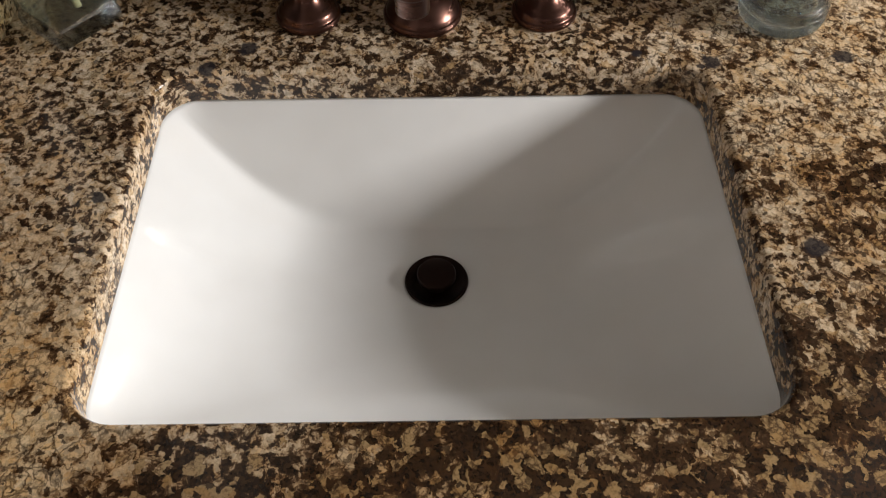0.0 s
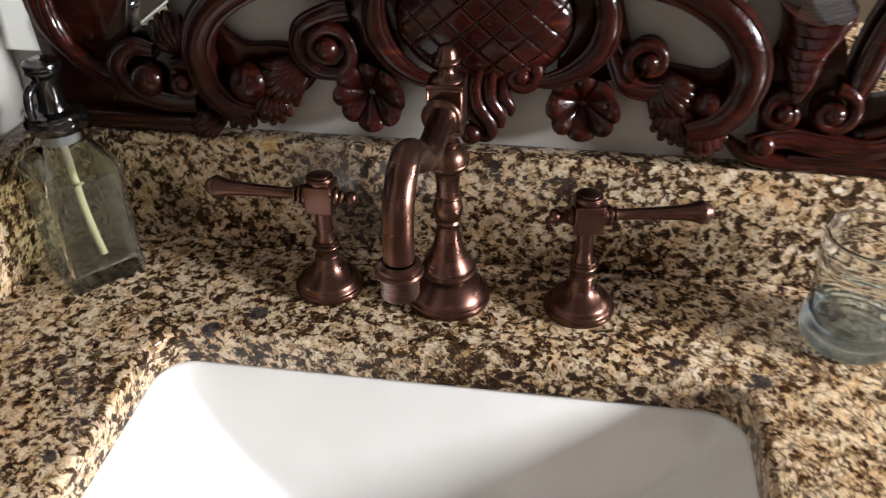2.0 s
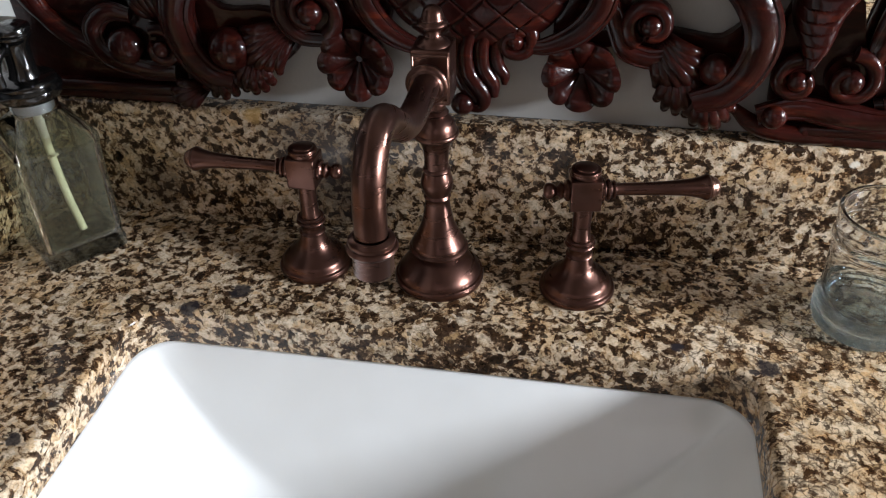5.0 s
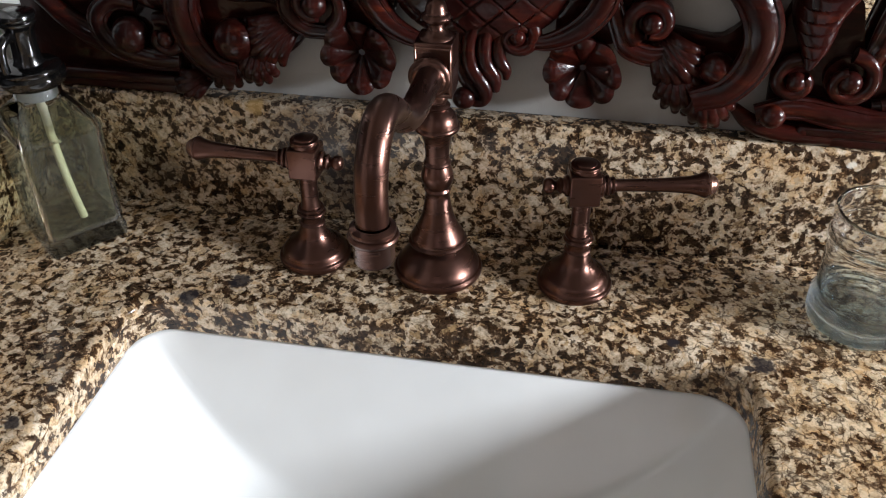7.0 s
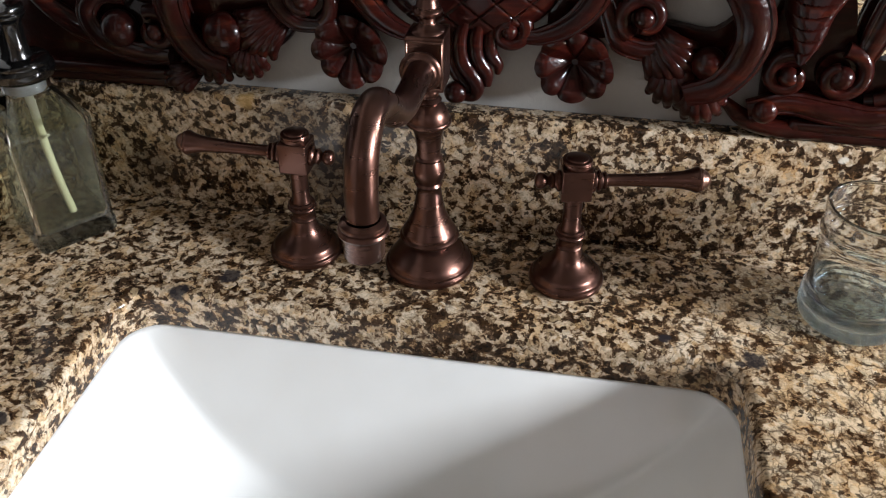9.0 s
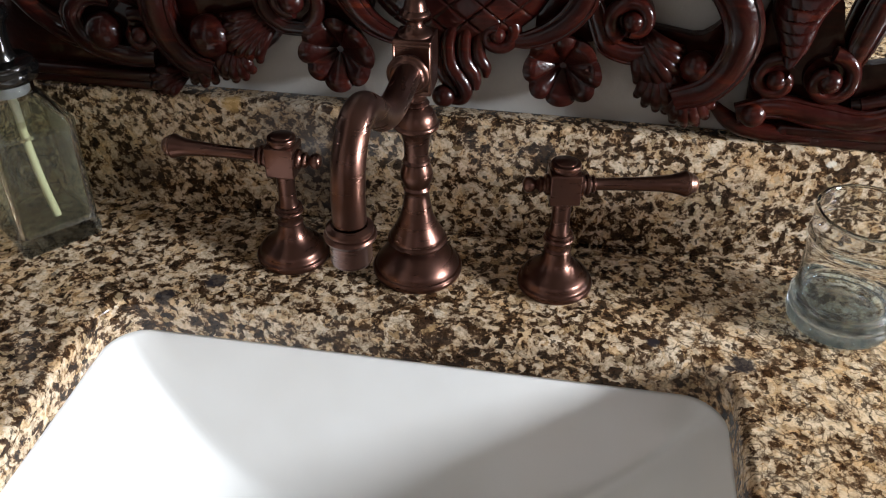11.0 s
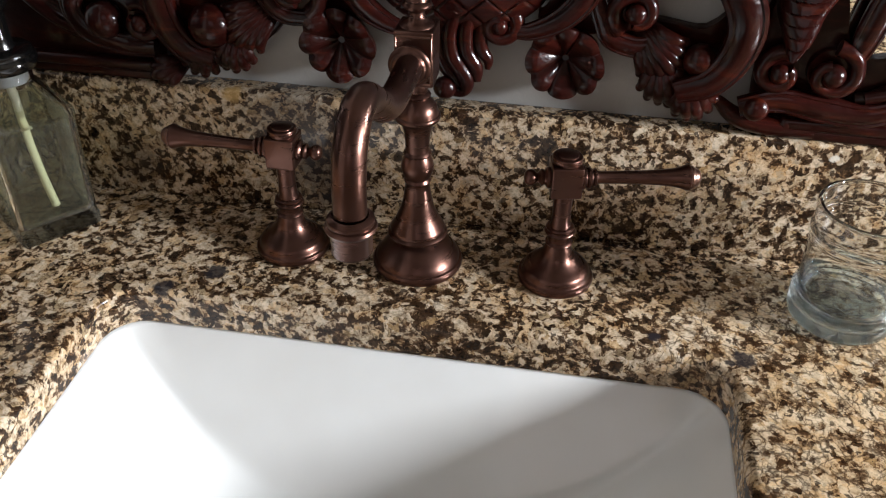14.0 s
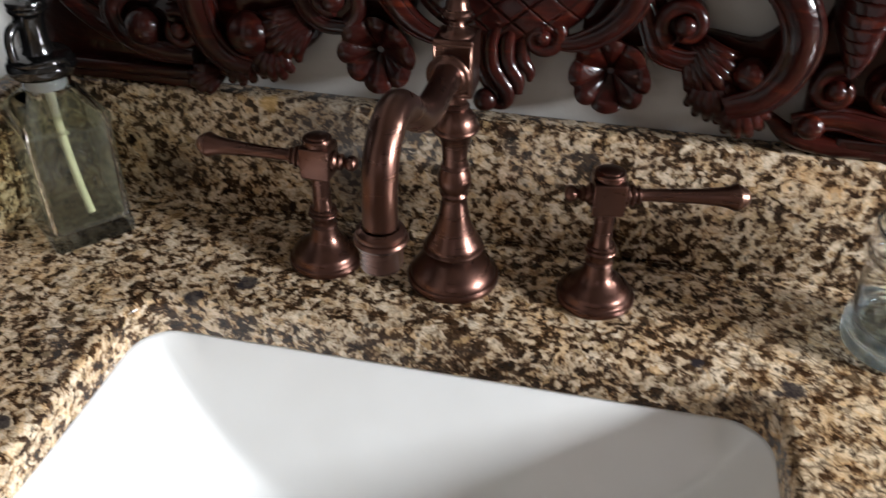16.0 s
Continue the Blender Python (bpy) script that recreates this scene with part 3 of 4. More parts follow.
def valve(x, lever, rz):
    """One lever handle on its turned base; lever: +1 to the right, -1 to the left."""
    h = part("handle", lathe([(0.0, 0), (0.0272, 0), (0.0280, 0.0012), (0.0282, 0.0035), (0.0274, 0.0052), (0.0260, 0.0058), (0.0254, 0.0066), (0.0252, 0.0078), (0.0244, 0.0092), (0.0242, 0.0100),
                              (0.0228, 0.0118), (0.0196, 0.0142), (0.0160, 0.0172), (0.0130, 0.0206), (0.0110, 0.0244), (0.0098, 0.0284), (0.0092, 0.0318), (0.0, 0.0318)], 56), BRONZE, faucet, "turned bronze handle base")
    h.matrix_local = pose(x, 0, 0, 0, 0, rz)
    part("collar", lathe([(0.0, 0.0315), (0.0094, 0.0315), (0.0100, 0.0326), (0.0092, 0.0338), (0.0082, 0.0345), (0.0082, 0.0385), (0.0088, 0.0402), (0.0106, 0.0410), (0.0112, 0.0421), (0.0106, 0.0432),
                          (0.0094, 0.0438), (0.0100, 0.0448), (0.0102, 0.0458), (0.0092, 0.0468), (0.0, 0.0472)], 40), BRONZE, h)
    part("stem", lathe([(0.0, 0.0468), (0.0078, 0.0468), (0.0068, 0.0500), (0.0066, 0.0600), (0.0068, 0.0756), (0.0, 0.0756)], 36), BRONZE, h)
    part("block", box((-0.0108, -0.0108, 0.0752), (0.0108, 0.0108, 0.0990), 0.0011, 3), BRONZE, h)
    part("cap", lathe([(0.0, 0.0988), (0.0096, 0.0988), (0.0096, 0.0994), (0.0104, 0.0998), (0.0107, 0.1008), (0.0107, 0.1030), (0.0102, 0.1042), (0.0092, 0.1046), (0.0078, 0.1046), (0.0077, 0.1053), (0.0068, 0.1060), (0.0, 0.1063)], 36), BRONZE, h)
    zc = 0.0868
    out = Matrix.Translation((0, 0, zc)) @ Euler((0, radians(90 * lever), 0)).to_matrix().to_4x4()
    part("lever", lathe([(0.0, 0.0100), (0.0082, 0.0100), (0.0088, 0.0112), (0.0088, 0.0128), (0.0074, 0.0136), (0.0070, 0.0146), (0.0078, 0.0154), (0.0078, 0.0168), (0.0062, 0.0178), (0.0056, 0.0190),
                         (0.0064, 0.0198), (0.0064, 0.0210), (0.0048, 0.0216), (0.0044, 0.0230), (0.0045, 0.0360), (0.0049, 0.0520), (0.0056, 0.0660), (0.0064, 0.0745), (0.0078, 0.0805), (0.0090, 0.0832),
                         (0.0094, 0.0842), (0.0094, 0.0856), (0.0086, 0.0864), (0.0, 0.0866)], 36, out), BRONZE, h)
    part("lever_tip", lathe([(0.0, 0.0864), (0.0080, 0.0864), (0.0084, 0.0874), (0.0080, 0.0886), (0.0070, 0.0892), (0.0064, 0.0912), (0.0050, 0.0930), (0.0030, 0.0940), (0.0, 0.0943)], 32, out), WORN_BRONZE, h, "lever tip worn to bare copper")
    back = Matrix.Translation((0, 0, zc)) @ Euler((0, radians(-90 * lever), 0)).to_matrix().to_4x4()
    part("ball_end", lathe([(0.0, 0.0100), (0.0072, 0.0100), (0.0078, 0.0115), (0.0076, 0.0130), (0.0060, 0.0138), (0.0052, 0.0150), (0.0060, 0.0162), (0.0060, 0.0174), (0.0042, 0.0184), (0.0032, 0.0196),
                            (0.0040, 0.0208), (0.0053, 0.0222), (0.0059, 0.0245), (0.0054, 0.0268), (0.0036, 0.0284), (0.0, 0.0290)], 32, back), BRONZE, h)
    return h


valve(-0.1016, -1, -1.5)
valve(0.1016, 1, 11)

spout = part("spout_base", lathe([(0.0, 0), (0.0330, 0), (0.0338, 0.0015), (0.0340, 0.0040), (0.0330, 0.0060), (0.0316, 0.0066), (0.0312, 0.0080), (0.0306, 0.0096), (0.0298, 0.0108), (0.0284, 0.0128),
                                  (0.0256, 0.0160), (0.0222, 0.0192), (0.0188, 0.0218), (0.0160, 0.0236), (0.0148, 0.0250), (0.0150, 0.0262), (0.0, 0.0264)], 64), BRONZE, faucet, "domed bronze spout base")
spout.location.x = -0.003
part("post", lathe([(0.0, 0.0260), (0.0172, 0.0260), (0.0204, 0.0266), (0.0220, 0.0278), (0.0222, 0.0290), (0.0212, 0.0302), (0.0204, 0.0308), (0.0206, 0.0318), (0.0196, 0.0340), (0.0170, 0.0384), (0.0146, 0.0436), (0.0122, 0.0495),
                    (0.0104, 0.0580), (0.0092, 0.0660), (0.0087, 0.0710), (0.0094, 0.0722), (0.0100, 0.0732), (0.0094, 0.0744), (0.0090, 0.0752), (0.0106, 0.0788), (0.0117, 0.0828), (0.0117, 0.0860), (0.0106, 0.0900), (0.0090, 0.0936),
                    (0.0094, 0.0944), (0.0100, 0.0954), (0.0094, 0.0964), (0.0086, 0.0972), (0.0086, 0.1040), (0.0094, 0.1120), (0.0112, 0.1180), (0.0136, 0.1215), (0.0, 0.1216)], 56), BRONZE, spout)
part("bell", lathe([(0.0, 0.1212), (0.0142, 0.1212), (0.0156, 0.1222), (0.0162, 0.1238), (0.0158, 0.1254), (0.0148, 0.1262), (0.0146, 0.1280), (0.0134, 0.1320), (0.0112, 0.1352), (0.0090, 0.1372), (0.0078, 0.1382),
                    (0.0090, 0.1390), (0.0094, 0.1402), (0.0084, 0.1414), (0.0070, 0.1424), (0.0076, 0.1450), (0.0082, 0.1475), (0.0072, 0.1500), (0.0, 0.1502)], 48), BRONZE, spout)
part("block", box((-0.0128, -0.0128, 0.1510), (0.0128, 0.0128, 0.1890), 0.0012, 3), BRONZE, spout)
trim_bm = bmesh.new()
for z in (0.1542, 0.1858):
    add_box(trim_bm, (-0.0122, -0.0142, z - 0.0007), (0.0122, -0.0126, z + 0.0007), 0.0004, 1)
for x in (-0.0115, 0.0115):
    add_box(trim_bm, (x - 0.0007, -0.0142, 0.1535), (x + 0.0007, -0.0126, 0.1865), 0.0004, 1)
part("panel_bead", trim_bm, WORN_BRONZE, spout, "worn copper-edged bead")
part("finial", lathe([(0.0, 0.1885), (0.0116, 0.1885), (0.0110, 0.1902), (0.0088, 0.1915), (0.0066, 0.1932), (0.0052, 0.1955), (0.0050, 0.1980), (0.0060, 0.1990), (0.0064, 0.2002), (0.0092, 0.2010),
                      (0.0098, 0.2026), (0.0092, 0.2040), (0.0080, 0.2048), (0.0074, 0.2060), (0.0070, 0.2085), (0.0060, 0.2115), (0.0038, 0.2138), (0.0, 0.2146)], 44), BRONZE, spout)
nose = Matrix.Translation((0, 0, 0.1700)) @ Euler((radians(90 + 5), 0, radians(-3))).to_matrix().to_4x4()
part("flange", lathe([(0.0, 0.0125), (0.0112, 0.0125), (0.0118, 0.0138), (0.0118, 0.0150), (0.0108, 0.0160), (0.0122, 0.0172), (0.0140, 0.0182), (0.0144, 0.0198), (0.0136, 0.0214), (0.0118, 0.0222), (0.0112, 0.0238), (0.0100, 0.0248), (0.0, 0.0250)], 44, nose), BRONZE, spout)
sw = -0.016
neck = [(0.010, 0.1710), (0.032, 0.1700), (0.054, 0.1690), (0.074, 0.1700), (0.094, 0.1770), (0.112, 0.1895), (0.131, 0.2000), (0.148, 0.1985), (0.160, 0.1865), (0.1650, 0.1700), (0.1655, 0.1520)]
part("neck", tube([(sw * d, -d, z, 0.0086 + 0.0004 * min(1, d / 0.13)) for d, z in neck], 28, 8, (1, 0, 0)), BRONZE, spout)
part("outlet", lathe([(0.0098, 0.1282), (0.0108, 0.1278), (0.0112, 0.1286), (0.0112, 0.1405), (0.0120, 0.1418), (0.0136, 0.1428), (0.0142, 0.1442), (0.0136, 0.1456), (0.0124, 0.1462), (0.0128, 0.1476),
                      (0.0126, 0.1492), (0.0112, 0.1502), (0.0096, 0.1510), (0.0094, 0.1505), (0.0096, 0.1310)], 48, Matrix.Translation((sw * 0.1655, -0.1655, 0))), BRONZE, spout, "bronze aerator collar at the spout's mouth")


# ---- tumbler ----
tumbler = thing("glass_tumbler", 0.304, -0.007, 0.0, label="clear bluish glass tumbler with ribbed base on the granite", category="glass")
outside = [(0.0, 0.0012), (0.0270, 0.0012), (0.0300, 0.0), (0.0330, 0.0004), (0.0354, 0.0026), (0.0364, 0.0064), (0.0366, 0.0110), (0.0357, 0.0124), (0.0365, 0.0140), (0.0366, 0.0162), (0.0357, 0.0178), (0.0364, 0.0194), (0.0361, 0.0216),
           (0.0350, 0.0240), (0.0343, 0.0300), (0.0342, 0.0480), (0.0345, 0.0640), (0.0349, 0.0690), (0.0358, 0.0702), (0.0358, 0.0720), (0.0349, 0.0734), (0.0349, 0.0780), (0.0354, 0.0860), (0.0358, 0.0895), (0.0357, 0.0912), (0.0350, 0.0922)]
inside = [(0.0334, 0.0924), (0.0324, 0.0914), (0.0322, 0.0892), (0.0328, 0.0840), (0.0329, 0.0700), (0.0325, 0.0300), (0.0318, 0.0215), (0.0300, 0.0168), (0.0262, 0.0142), (0.0235, 0.0136), (0.0120, 0.0128), (0.0, 0.0125)]
tumbler_bm = lathe(outside + inside, 96)
for f in tumbler_bm.faces:
    f.material_index = 1 if f.calc_center_median().z < 0.0215 else 0
tumbler_body = part("body", tumbler_bm, TUMBLER_GLASS, tumbler, "clear glass wall with a raised band over a thick bluish foot")
tumbler_body.data.materials.append(TUMBLER_BASE)


# ---- soap bottle ----
def square_rings(rows, per=5):
    """Rows of (half width, corner radius, z)."""
    return [[(x, y, z) for x, y in rounded_rect(0, 0, h, h, min(r, h * 0.999), per)] for h, r, z in rows]


bottle = thing("soap_dispenser", -0.3052, -0.0022, 0.0, 50.5, label="square glass soap bottle with pewter pump and yellow soap", category="soap dispenser")
shell = [(0.0290, 0.003, 0.0), (0.0308, 0.004, 0.0015), (0.0315, 0.004, 0.0050), (0.0314, 0.004, 0.0110), (0.0304, 0.004, 0.0132), (0.0306, 0.004, 0.0300), (0.0310, 0.004, 0.0960), (0.0318, 0.004, 0.0975), (0.0318, 0.004, 0.1010),
         (0.0314, 0.004, 0.1030), (0.0302, 0.004, 0.1046), (0.0240, 0.006, 0.1130), (0.0196, 0.012, 0.1186), (0.0178, 0.0177, 0.1215), (0.0172, 0.0171, 0.1240), (0.0172, 0.0171, 0.1350)]
hollow = [(0.0146, 0.0145, 0.1350), (0.0150, 0.0149, 0.1230), (0.0212, 0.006, 0.1120), (0.0272, 0.004, 0.1036), (0.0284, 0.004, 0.0980), (0.0280, 0.004, 0.0190), (0.0270, 0.004, 0.0140), (0.0190, 0.004, 0.0120)]
bm = bmesh.new()
add_rings(bm, square_rings(shell + hollow))
bm.normal_update()
for f in bm.faces:
    c, n = f.calc_center_median(), f.normal
    flat_side = c.z < 0.0965 and max(abs(n.x), abs(n.y)) > 0.985
    f.material_index = 2 if c.z < 0.0140 else 1 if flat_side else 0
bottle_body = part("bottle", bm, BOTTLE_GLASS, bottle)
bottle_body.data.materials.append(BOTTLE_PANE)
bottle_body.data.materials.append(BOTTLE_FOOT)
bm = bmesh.new()
add_rings(bm, square_rings([(0.0190, 0.004, 0.0123), (0.0268, 0.004, 0.0143), (0.0278, 0.004, 0.0190), (0.0281, 0.004, 0.0965)]))
part("liquid_soap", bm, SOAP, bottle, "pale yellow liquid soap")
part("dip_tube", tube([(0.0, 0.0, 0.126, 0.0031), (0.001, -0.001, 0.08, 0.0031), (0.003, -0.004, 0.045, 0.0031), (0.006, -0.008, 0.016, 0.0031)], 12, 4), TUBE_PLASTIC, bottle, "milky plastic dip tube")
part("neck_insert", lathe([(0.0, 0.1225), (0.0136, 0.1225), (0.0144, 0.1240), (0.0144, 0.1346), (0.0, 0.1346)], 32), CLEAR_PLASTIC, bottle)
pump = part("pump", lathe([(0.0, 0.1325), (0.0190, 0.1325), (0.0216, 0.1334), (0.0232, 0.1356), (0.0240, 0.1385), (0.0238, 0.1412), (0.0222, 0.1428), (0.0214, 0.1434), (0.0218, 0.1448), (0.0214, 0.1466), (0.0196, 0.1478), (0.0140, 0.1482), (0.0112, 0.1488),
                           (0.0100, 0.1520), (0.0094, 0.1580), (0.0094, 0.1680), (0.0100, 0.1735), (0.0112, 0.1765), (0.0128, 0.1782), (0.0136, 0.1794), (0.0136, 0.1808), (0.0126, 0.1816), (0.0134, 0.1826), (0.0137, 0.1842), (0.0130, 0.1860), (0.0108, 0.1872), (0.0, 0.1876)], 48), NICKEL, bottle, "black pewter pump head")
part("nozzle", tube([(-0.006, -0.003, 0.1705, 0.0036), (-0.012, -0.0075, 0.1722, 0.0036), (-0.0178, -0.0110, 0.1680, 0.0034), (-0.0198, -0.0124, 0.1590, 0.0032), (-0.0192, -0.0122, 0.1500, 0.0030)], 14, 5), NICKEL, pump)

# ---- black panel on the side wall ----
panel = thing("wall_panel", -0.380, -0.20, 0.112, label="black lacquered panel on the side wall above the granite", category="panel")
part("board", box((0.0004, -0.24, 0.0), (0.012, 0.210, 0.62), 0.002), BLACK, panel)

# ---- carved mirror ----
mirror = thing("mirror", 0.006, 0.07, 0.1032, label="wall mirror in a carved and lacquered dark mahogany frame", category="mirror")
OFF = Matrix.Translation((-0.006, -0.07, -0.1032))


def carve(name, bm, label=""):
    put(bm, bm.verts, OFF)
    return part(name, bm, MAHOGANY, mirror, label)


def bar(rows, r_scale=1.0, flat=0.8, segs=14, y=0.056):
    """Rows of (x, z, radius[, y])."""
    return [(x, (k[0] if k else y), z, r * r_scale) for x, z, r, *k in rows]


bm = bmesh.new()
for lo, hi in (((0.2350, 0.0655, 0.165), (0.60, 0.0685, 0.90)), ((-0.60 + 0.22, 0.0655, 0.165), (-0.2300, 0.0685, 0.90)), ((-0.2300, 0.0655, 0.262), (0.2350, 0.0685, 0.90))):
    add_box(bm, lo, hi)
put(bm, bm.verts, OFF)
part("glass", bm, m_mirror, mirror, "silvered mirror glass", smooth=False)
# bottom rails at both ends
for x0, x1 in ((-0.345, -0.215), (0.248, 0.46)):
    bm = bmesh.new()
    add_box(bm, (x0, 0.055, 0.1034), (x1, 0.070, 0.1110), 0.002, 3)
    add_box(bm, (x0, 0.052, 0.1110), (x1, 0.070, 0.1200), 0.003, 3)
    carve("rail", bm)


# unseen rail added to shade the wall in the carving's gaps
bm = bmesh.new()
add_box(bm, (-0.25, 0.030, 0.252), (0.255, 0.070, 0.285), 0.006, 3)
carve("shade_rail", bm)


def carved_flower(x, z, r, y=0.046):
    """A trumpet flower with fluted, scalloped petals round a hollow."""
    bm = bmesh.new()
    petals, n, rad = 8, 112, 12
    rings = []
    for k in range(rad + 1):
        s = k / rad
        ring = []
        for i in range(n):
            a = 2 * math.pi * i / n
            lobe = abs(math.cos(a * petals / 2 + 0.25 * math.sin(3 * a))) ** 0.6
            rr = r * s * (1 - 0.11 * (1 - lobe) * s) * (1 + 0.035 * math.sin(2 * a + x * 40))
            cup = 0.0185 * (1 - s) ** 1.5 + 0.003 * max(0, s - 0.75) / 0.25
            ring.append((x + rr * math.sin(a), y + cup + 0.0042 * (1 - lobe) * min(1, 1.6 * s) + 0.0020 * s * math.sin(3 * a + x * 60), z + rr * math.cos(a)))
        rings.append(ring)
    mid = [(x + (q[0] - x) * 0.98, q[1] + 0.006, z + (q[2] - z) * 0.98) for q in rings[-1]]
    back = [(x + (q[0] - x) * 0.70, 0.069, z + (q[2] - z) * 0.70) for q in rings[-1]]
    add_rings(bm, rings[1:] + [mid, back])
    return carve("carved_flower", bm)


carved_flower(-0.072, 0.1470, 0.0282)
carved_flower(0.092, 0.1475, 0.0275)


def carved_volute(x, z, r, turn=1, start=90, y=0.050, thick=0.0055, turns=0.95):
    """A spiral roll with a button in the middle."""
    bm = bmesh.new()
    rows = []
    for k in range(15):
        s = k / 14
        a = radians(start) + turn * s * turns * 2 * math.pi
        rr = r * (1 - 0.60 * s)
        rows.append((x + rr * math.cos(a), y + 0.004 - 0.006 * s, z + rr * math.sin(a), thick * (1.05 - 0.35 * s)))
    add_tube(bm, rows, 12, 4)
    add_ball(bm, (x, y - 0.001, z), (r * 0.46, r * 0.42, r * 0.46), 18)
    add_lathe(bm, [(0.0, 0.0), (r * 0.9, 0.0), (r * 0.86, 0.010), (0.0, 0.010)], 28, Matrix.Translation((x, y + 0.016, z)) @ Euler((radians(90), 0, 0)).to_matrix().to_4x4())
    return carve("carved_volute", bm)


def carved_scroll(rows, ridge=True, flat=0.9, y=0.056, deep=False):
    """A swelling C-scroll bar with a raised ridge on either flank."""
    bm = bmesh.new()
    add_tube(bm, bar(rows, y=y), 16, 6, (0, 1, 0), flat)
    # hidden backing bar, added to block light passing behind the scroll
    if deep:
        add_tube(bm, [(px, 0.0635, pz, r * 0.96) for px, py, pz, r in bar(rows, y=y)], 16, 6, (0, 1, 0), 0.65)
    if ridge:
        pts = [np.array(p) for p in bar(rows, y=y)]
        for sgn in (1, -1):
            line = []
            for k, p in enumerate(pts):
                a, b = pts[max(k - 1, 0)], pts[min(k + 1, len(pts) - 1)]
                d = (b - a)[[0, 2]]
                d = d / np.linalg.norm(d)
                line.append((p[0] + sgn * d[1] * p[3] * 0.82, p[1] - p[3] * 0.42, p[2] - sgn * d[0] * p[3] * 0.82, p[3] * 0.26))
            add_tube(bm, line, 8, 6)
    return carve("carved_scroll", bm)


def carved_leaf(x, z, length, width, angle, lobes=4, y=0.052, curl=0.3):
    """A fan of fluted strands, rising from (x, z) at an angle in degrees."""
    bm = bmesh.new()
    lobes = lobes + 2
    for k in range(lobes):
        s = (k / (lobes - 1) - 0.5) * 2
        a0 = radians(angle + s * 16)
        a1 = radians(angle + s * 55 + curl * 60)
        ln = length * (1 - 0.28 * s * s)
        w = width / lobes * 0.74
        p = np.array([x + 0.35 * width * s * -math.sin(radians(angle)) * 0.5, z + 0.35 * width * s * math.cos(radians(angle)) * 0.5])
        rows = []
        for j in range(6):
            q = j / 5
            a = a0 + (a1 - a0) * q * q
            rows.append((p[0], y + 0.008 - 0.011 * math.sin(q * 2.4) + 0.003 * abs(s), p[1], w * (0.55 + 0.9 * math.sin(min(q * 1.15, 1) * math.pi * 0.72)) * (1.0 if q < 0.95 else 0.7)))
            p = p + np.array([math.cos(a), math.sin(a)]) * ln / 5
        add_tube(bm, rows, 10, 4, (0, 1, 0), 0.8)
        add_ball(bm, (rows[-1][0], rows[-1][1], rows[-1][2]), rows[-1][3] * 1.0, 10)
    return carve("carved_leaf", bm)


def carved_tulip(x, z, height, width, y=0.058, ribs=7):
    """A cup of lapped ribs that widens upwards from (x, z), each rib sagging in the middle."""
    bm = bmesh.new()
    rows, cols = 84, 20
    grid = []
    for i in range(rows + 1):
        q = i / rows
        half = width * (0.26 + 0.74 * q ** 0.8) * 0.62
        line = []
        for j in range(cols + 1):
            u = j / cols * 2 - 1
            phase = q + 0.10 * u * u - 0.04 * u
            lap = 1 - (phase * ribs) % 1.0
            out = (0.013 + 0.003 * q) * math.sqrt(max(0, 1 - u ** 4)) + 0.0045 * lap ** 0.6 * (1 - u * u)
            line.append(bm.verts.new((x + half * u + 0.006 * q + 0.0015 * math.sin(9 * phase), y - out, z + height * q + 0.008 * u * u)))
        grid.append(line)
    for a, b in zip(grid, grid[1:]):
        for j in range(cols):
            bm.faces.new((a[j], a[j + 1], b[j + 1], b[j]))
    rim = grid[0] + [r[-1] for r in grid[1:]] + grid[-1][-2::-1] + [r[0] for r in grid[-2:0:-1]]
    low = [bm.verts.new((v.co.x, 0.070, v.co.z)) for v in rim]
    for k in range(len(rim)):
        bm.faces.new((rim[k], rim[(k + 1) % len(rim)], low[(k + 1) % len(rim)], low[k]))
    return carve("carved_tulip", bm)


def carved_ball(x, z, r, y=0.052):
    bm = bmesh.new()
    add_ball(bm, (x, y, z), (r, r * 0.85, r), 28)
    return carve("carved_boss", bm)


def carved_ground(outline, y=0.061):
    """A flat pierced board behind the carving, with softened edges; outline of (x, z)."""
    bm = bmesh.new()
    pts = [tuple(p) for p in smooth_path(list(outline) + [outline[0]], 4)[:-1]]
    cx, cz = sum(p[0] for p in pts) / len(pts), sum(p[1] for p in pts) / len(pts)
    add_rings(bm, [[(cx + (x - cx) * k, d, cz + (z - cz) * k) for x, z in pts] for k, d in ((0.94, y), (0.98, y + 0.001), (1.0, y + 0.004), (1.0, 0.0700))])
    return carve("carved_ground", bm)


carved_ground([(-0.345, 0.112), (-0.225, 0.110), (-0.210, 0.130), (-0.212, 0.170), (-0.225, 0.185), (-0.250, 0.172), (-0.268, 0.186), (-0.262, 0.250), (-0.345, 0.262)])
carved_ground([(-0.205, 0.130), (-0.170, 0.126), (-0.128, 0.142), (-0.112, 0.168), (-0.140, 0.182), (-0.175, 0.182), (-0.205, 0.200)])
carved_ground([(0.205, 0.135), (0.178, 0.130), (0.150, 0.145), (0.125, 0.166), (0.135, 0.182), (0.160, 0.180), (0.185, 0.178), (0.208, 0.195)])
carved_ground([(0.225, 0.112), (0.460, 0.110), (0.460, 0.190), (0.330, 0.172), (0.290, 0.165), (0.275, 0.178), (0.262, 0.215), (0.226, 0.205), (0.222, 0.150)])
carved_ground([(-0.085, 0.170), (-0.060, 0.166), (-0.045, 0.185), (-0.050, 0.260), (-0.085, 0.225), (-0.120, 0.205), (-0.115, 0.180)])
carved_ground([(0.070, 0.168), (0.110, 0.166), (0.125, 0.182), (0.120, 0.205), (0.105, 0.250), (0.075, 0.260)])

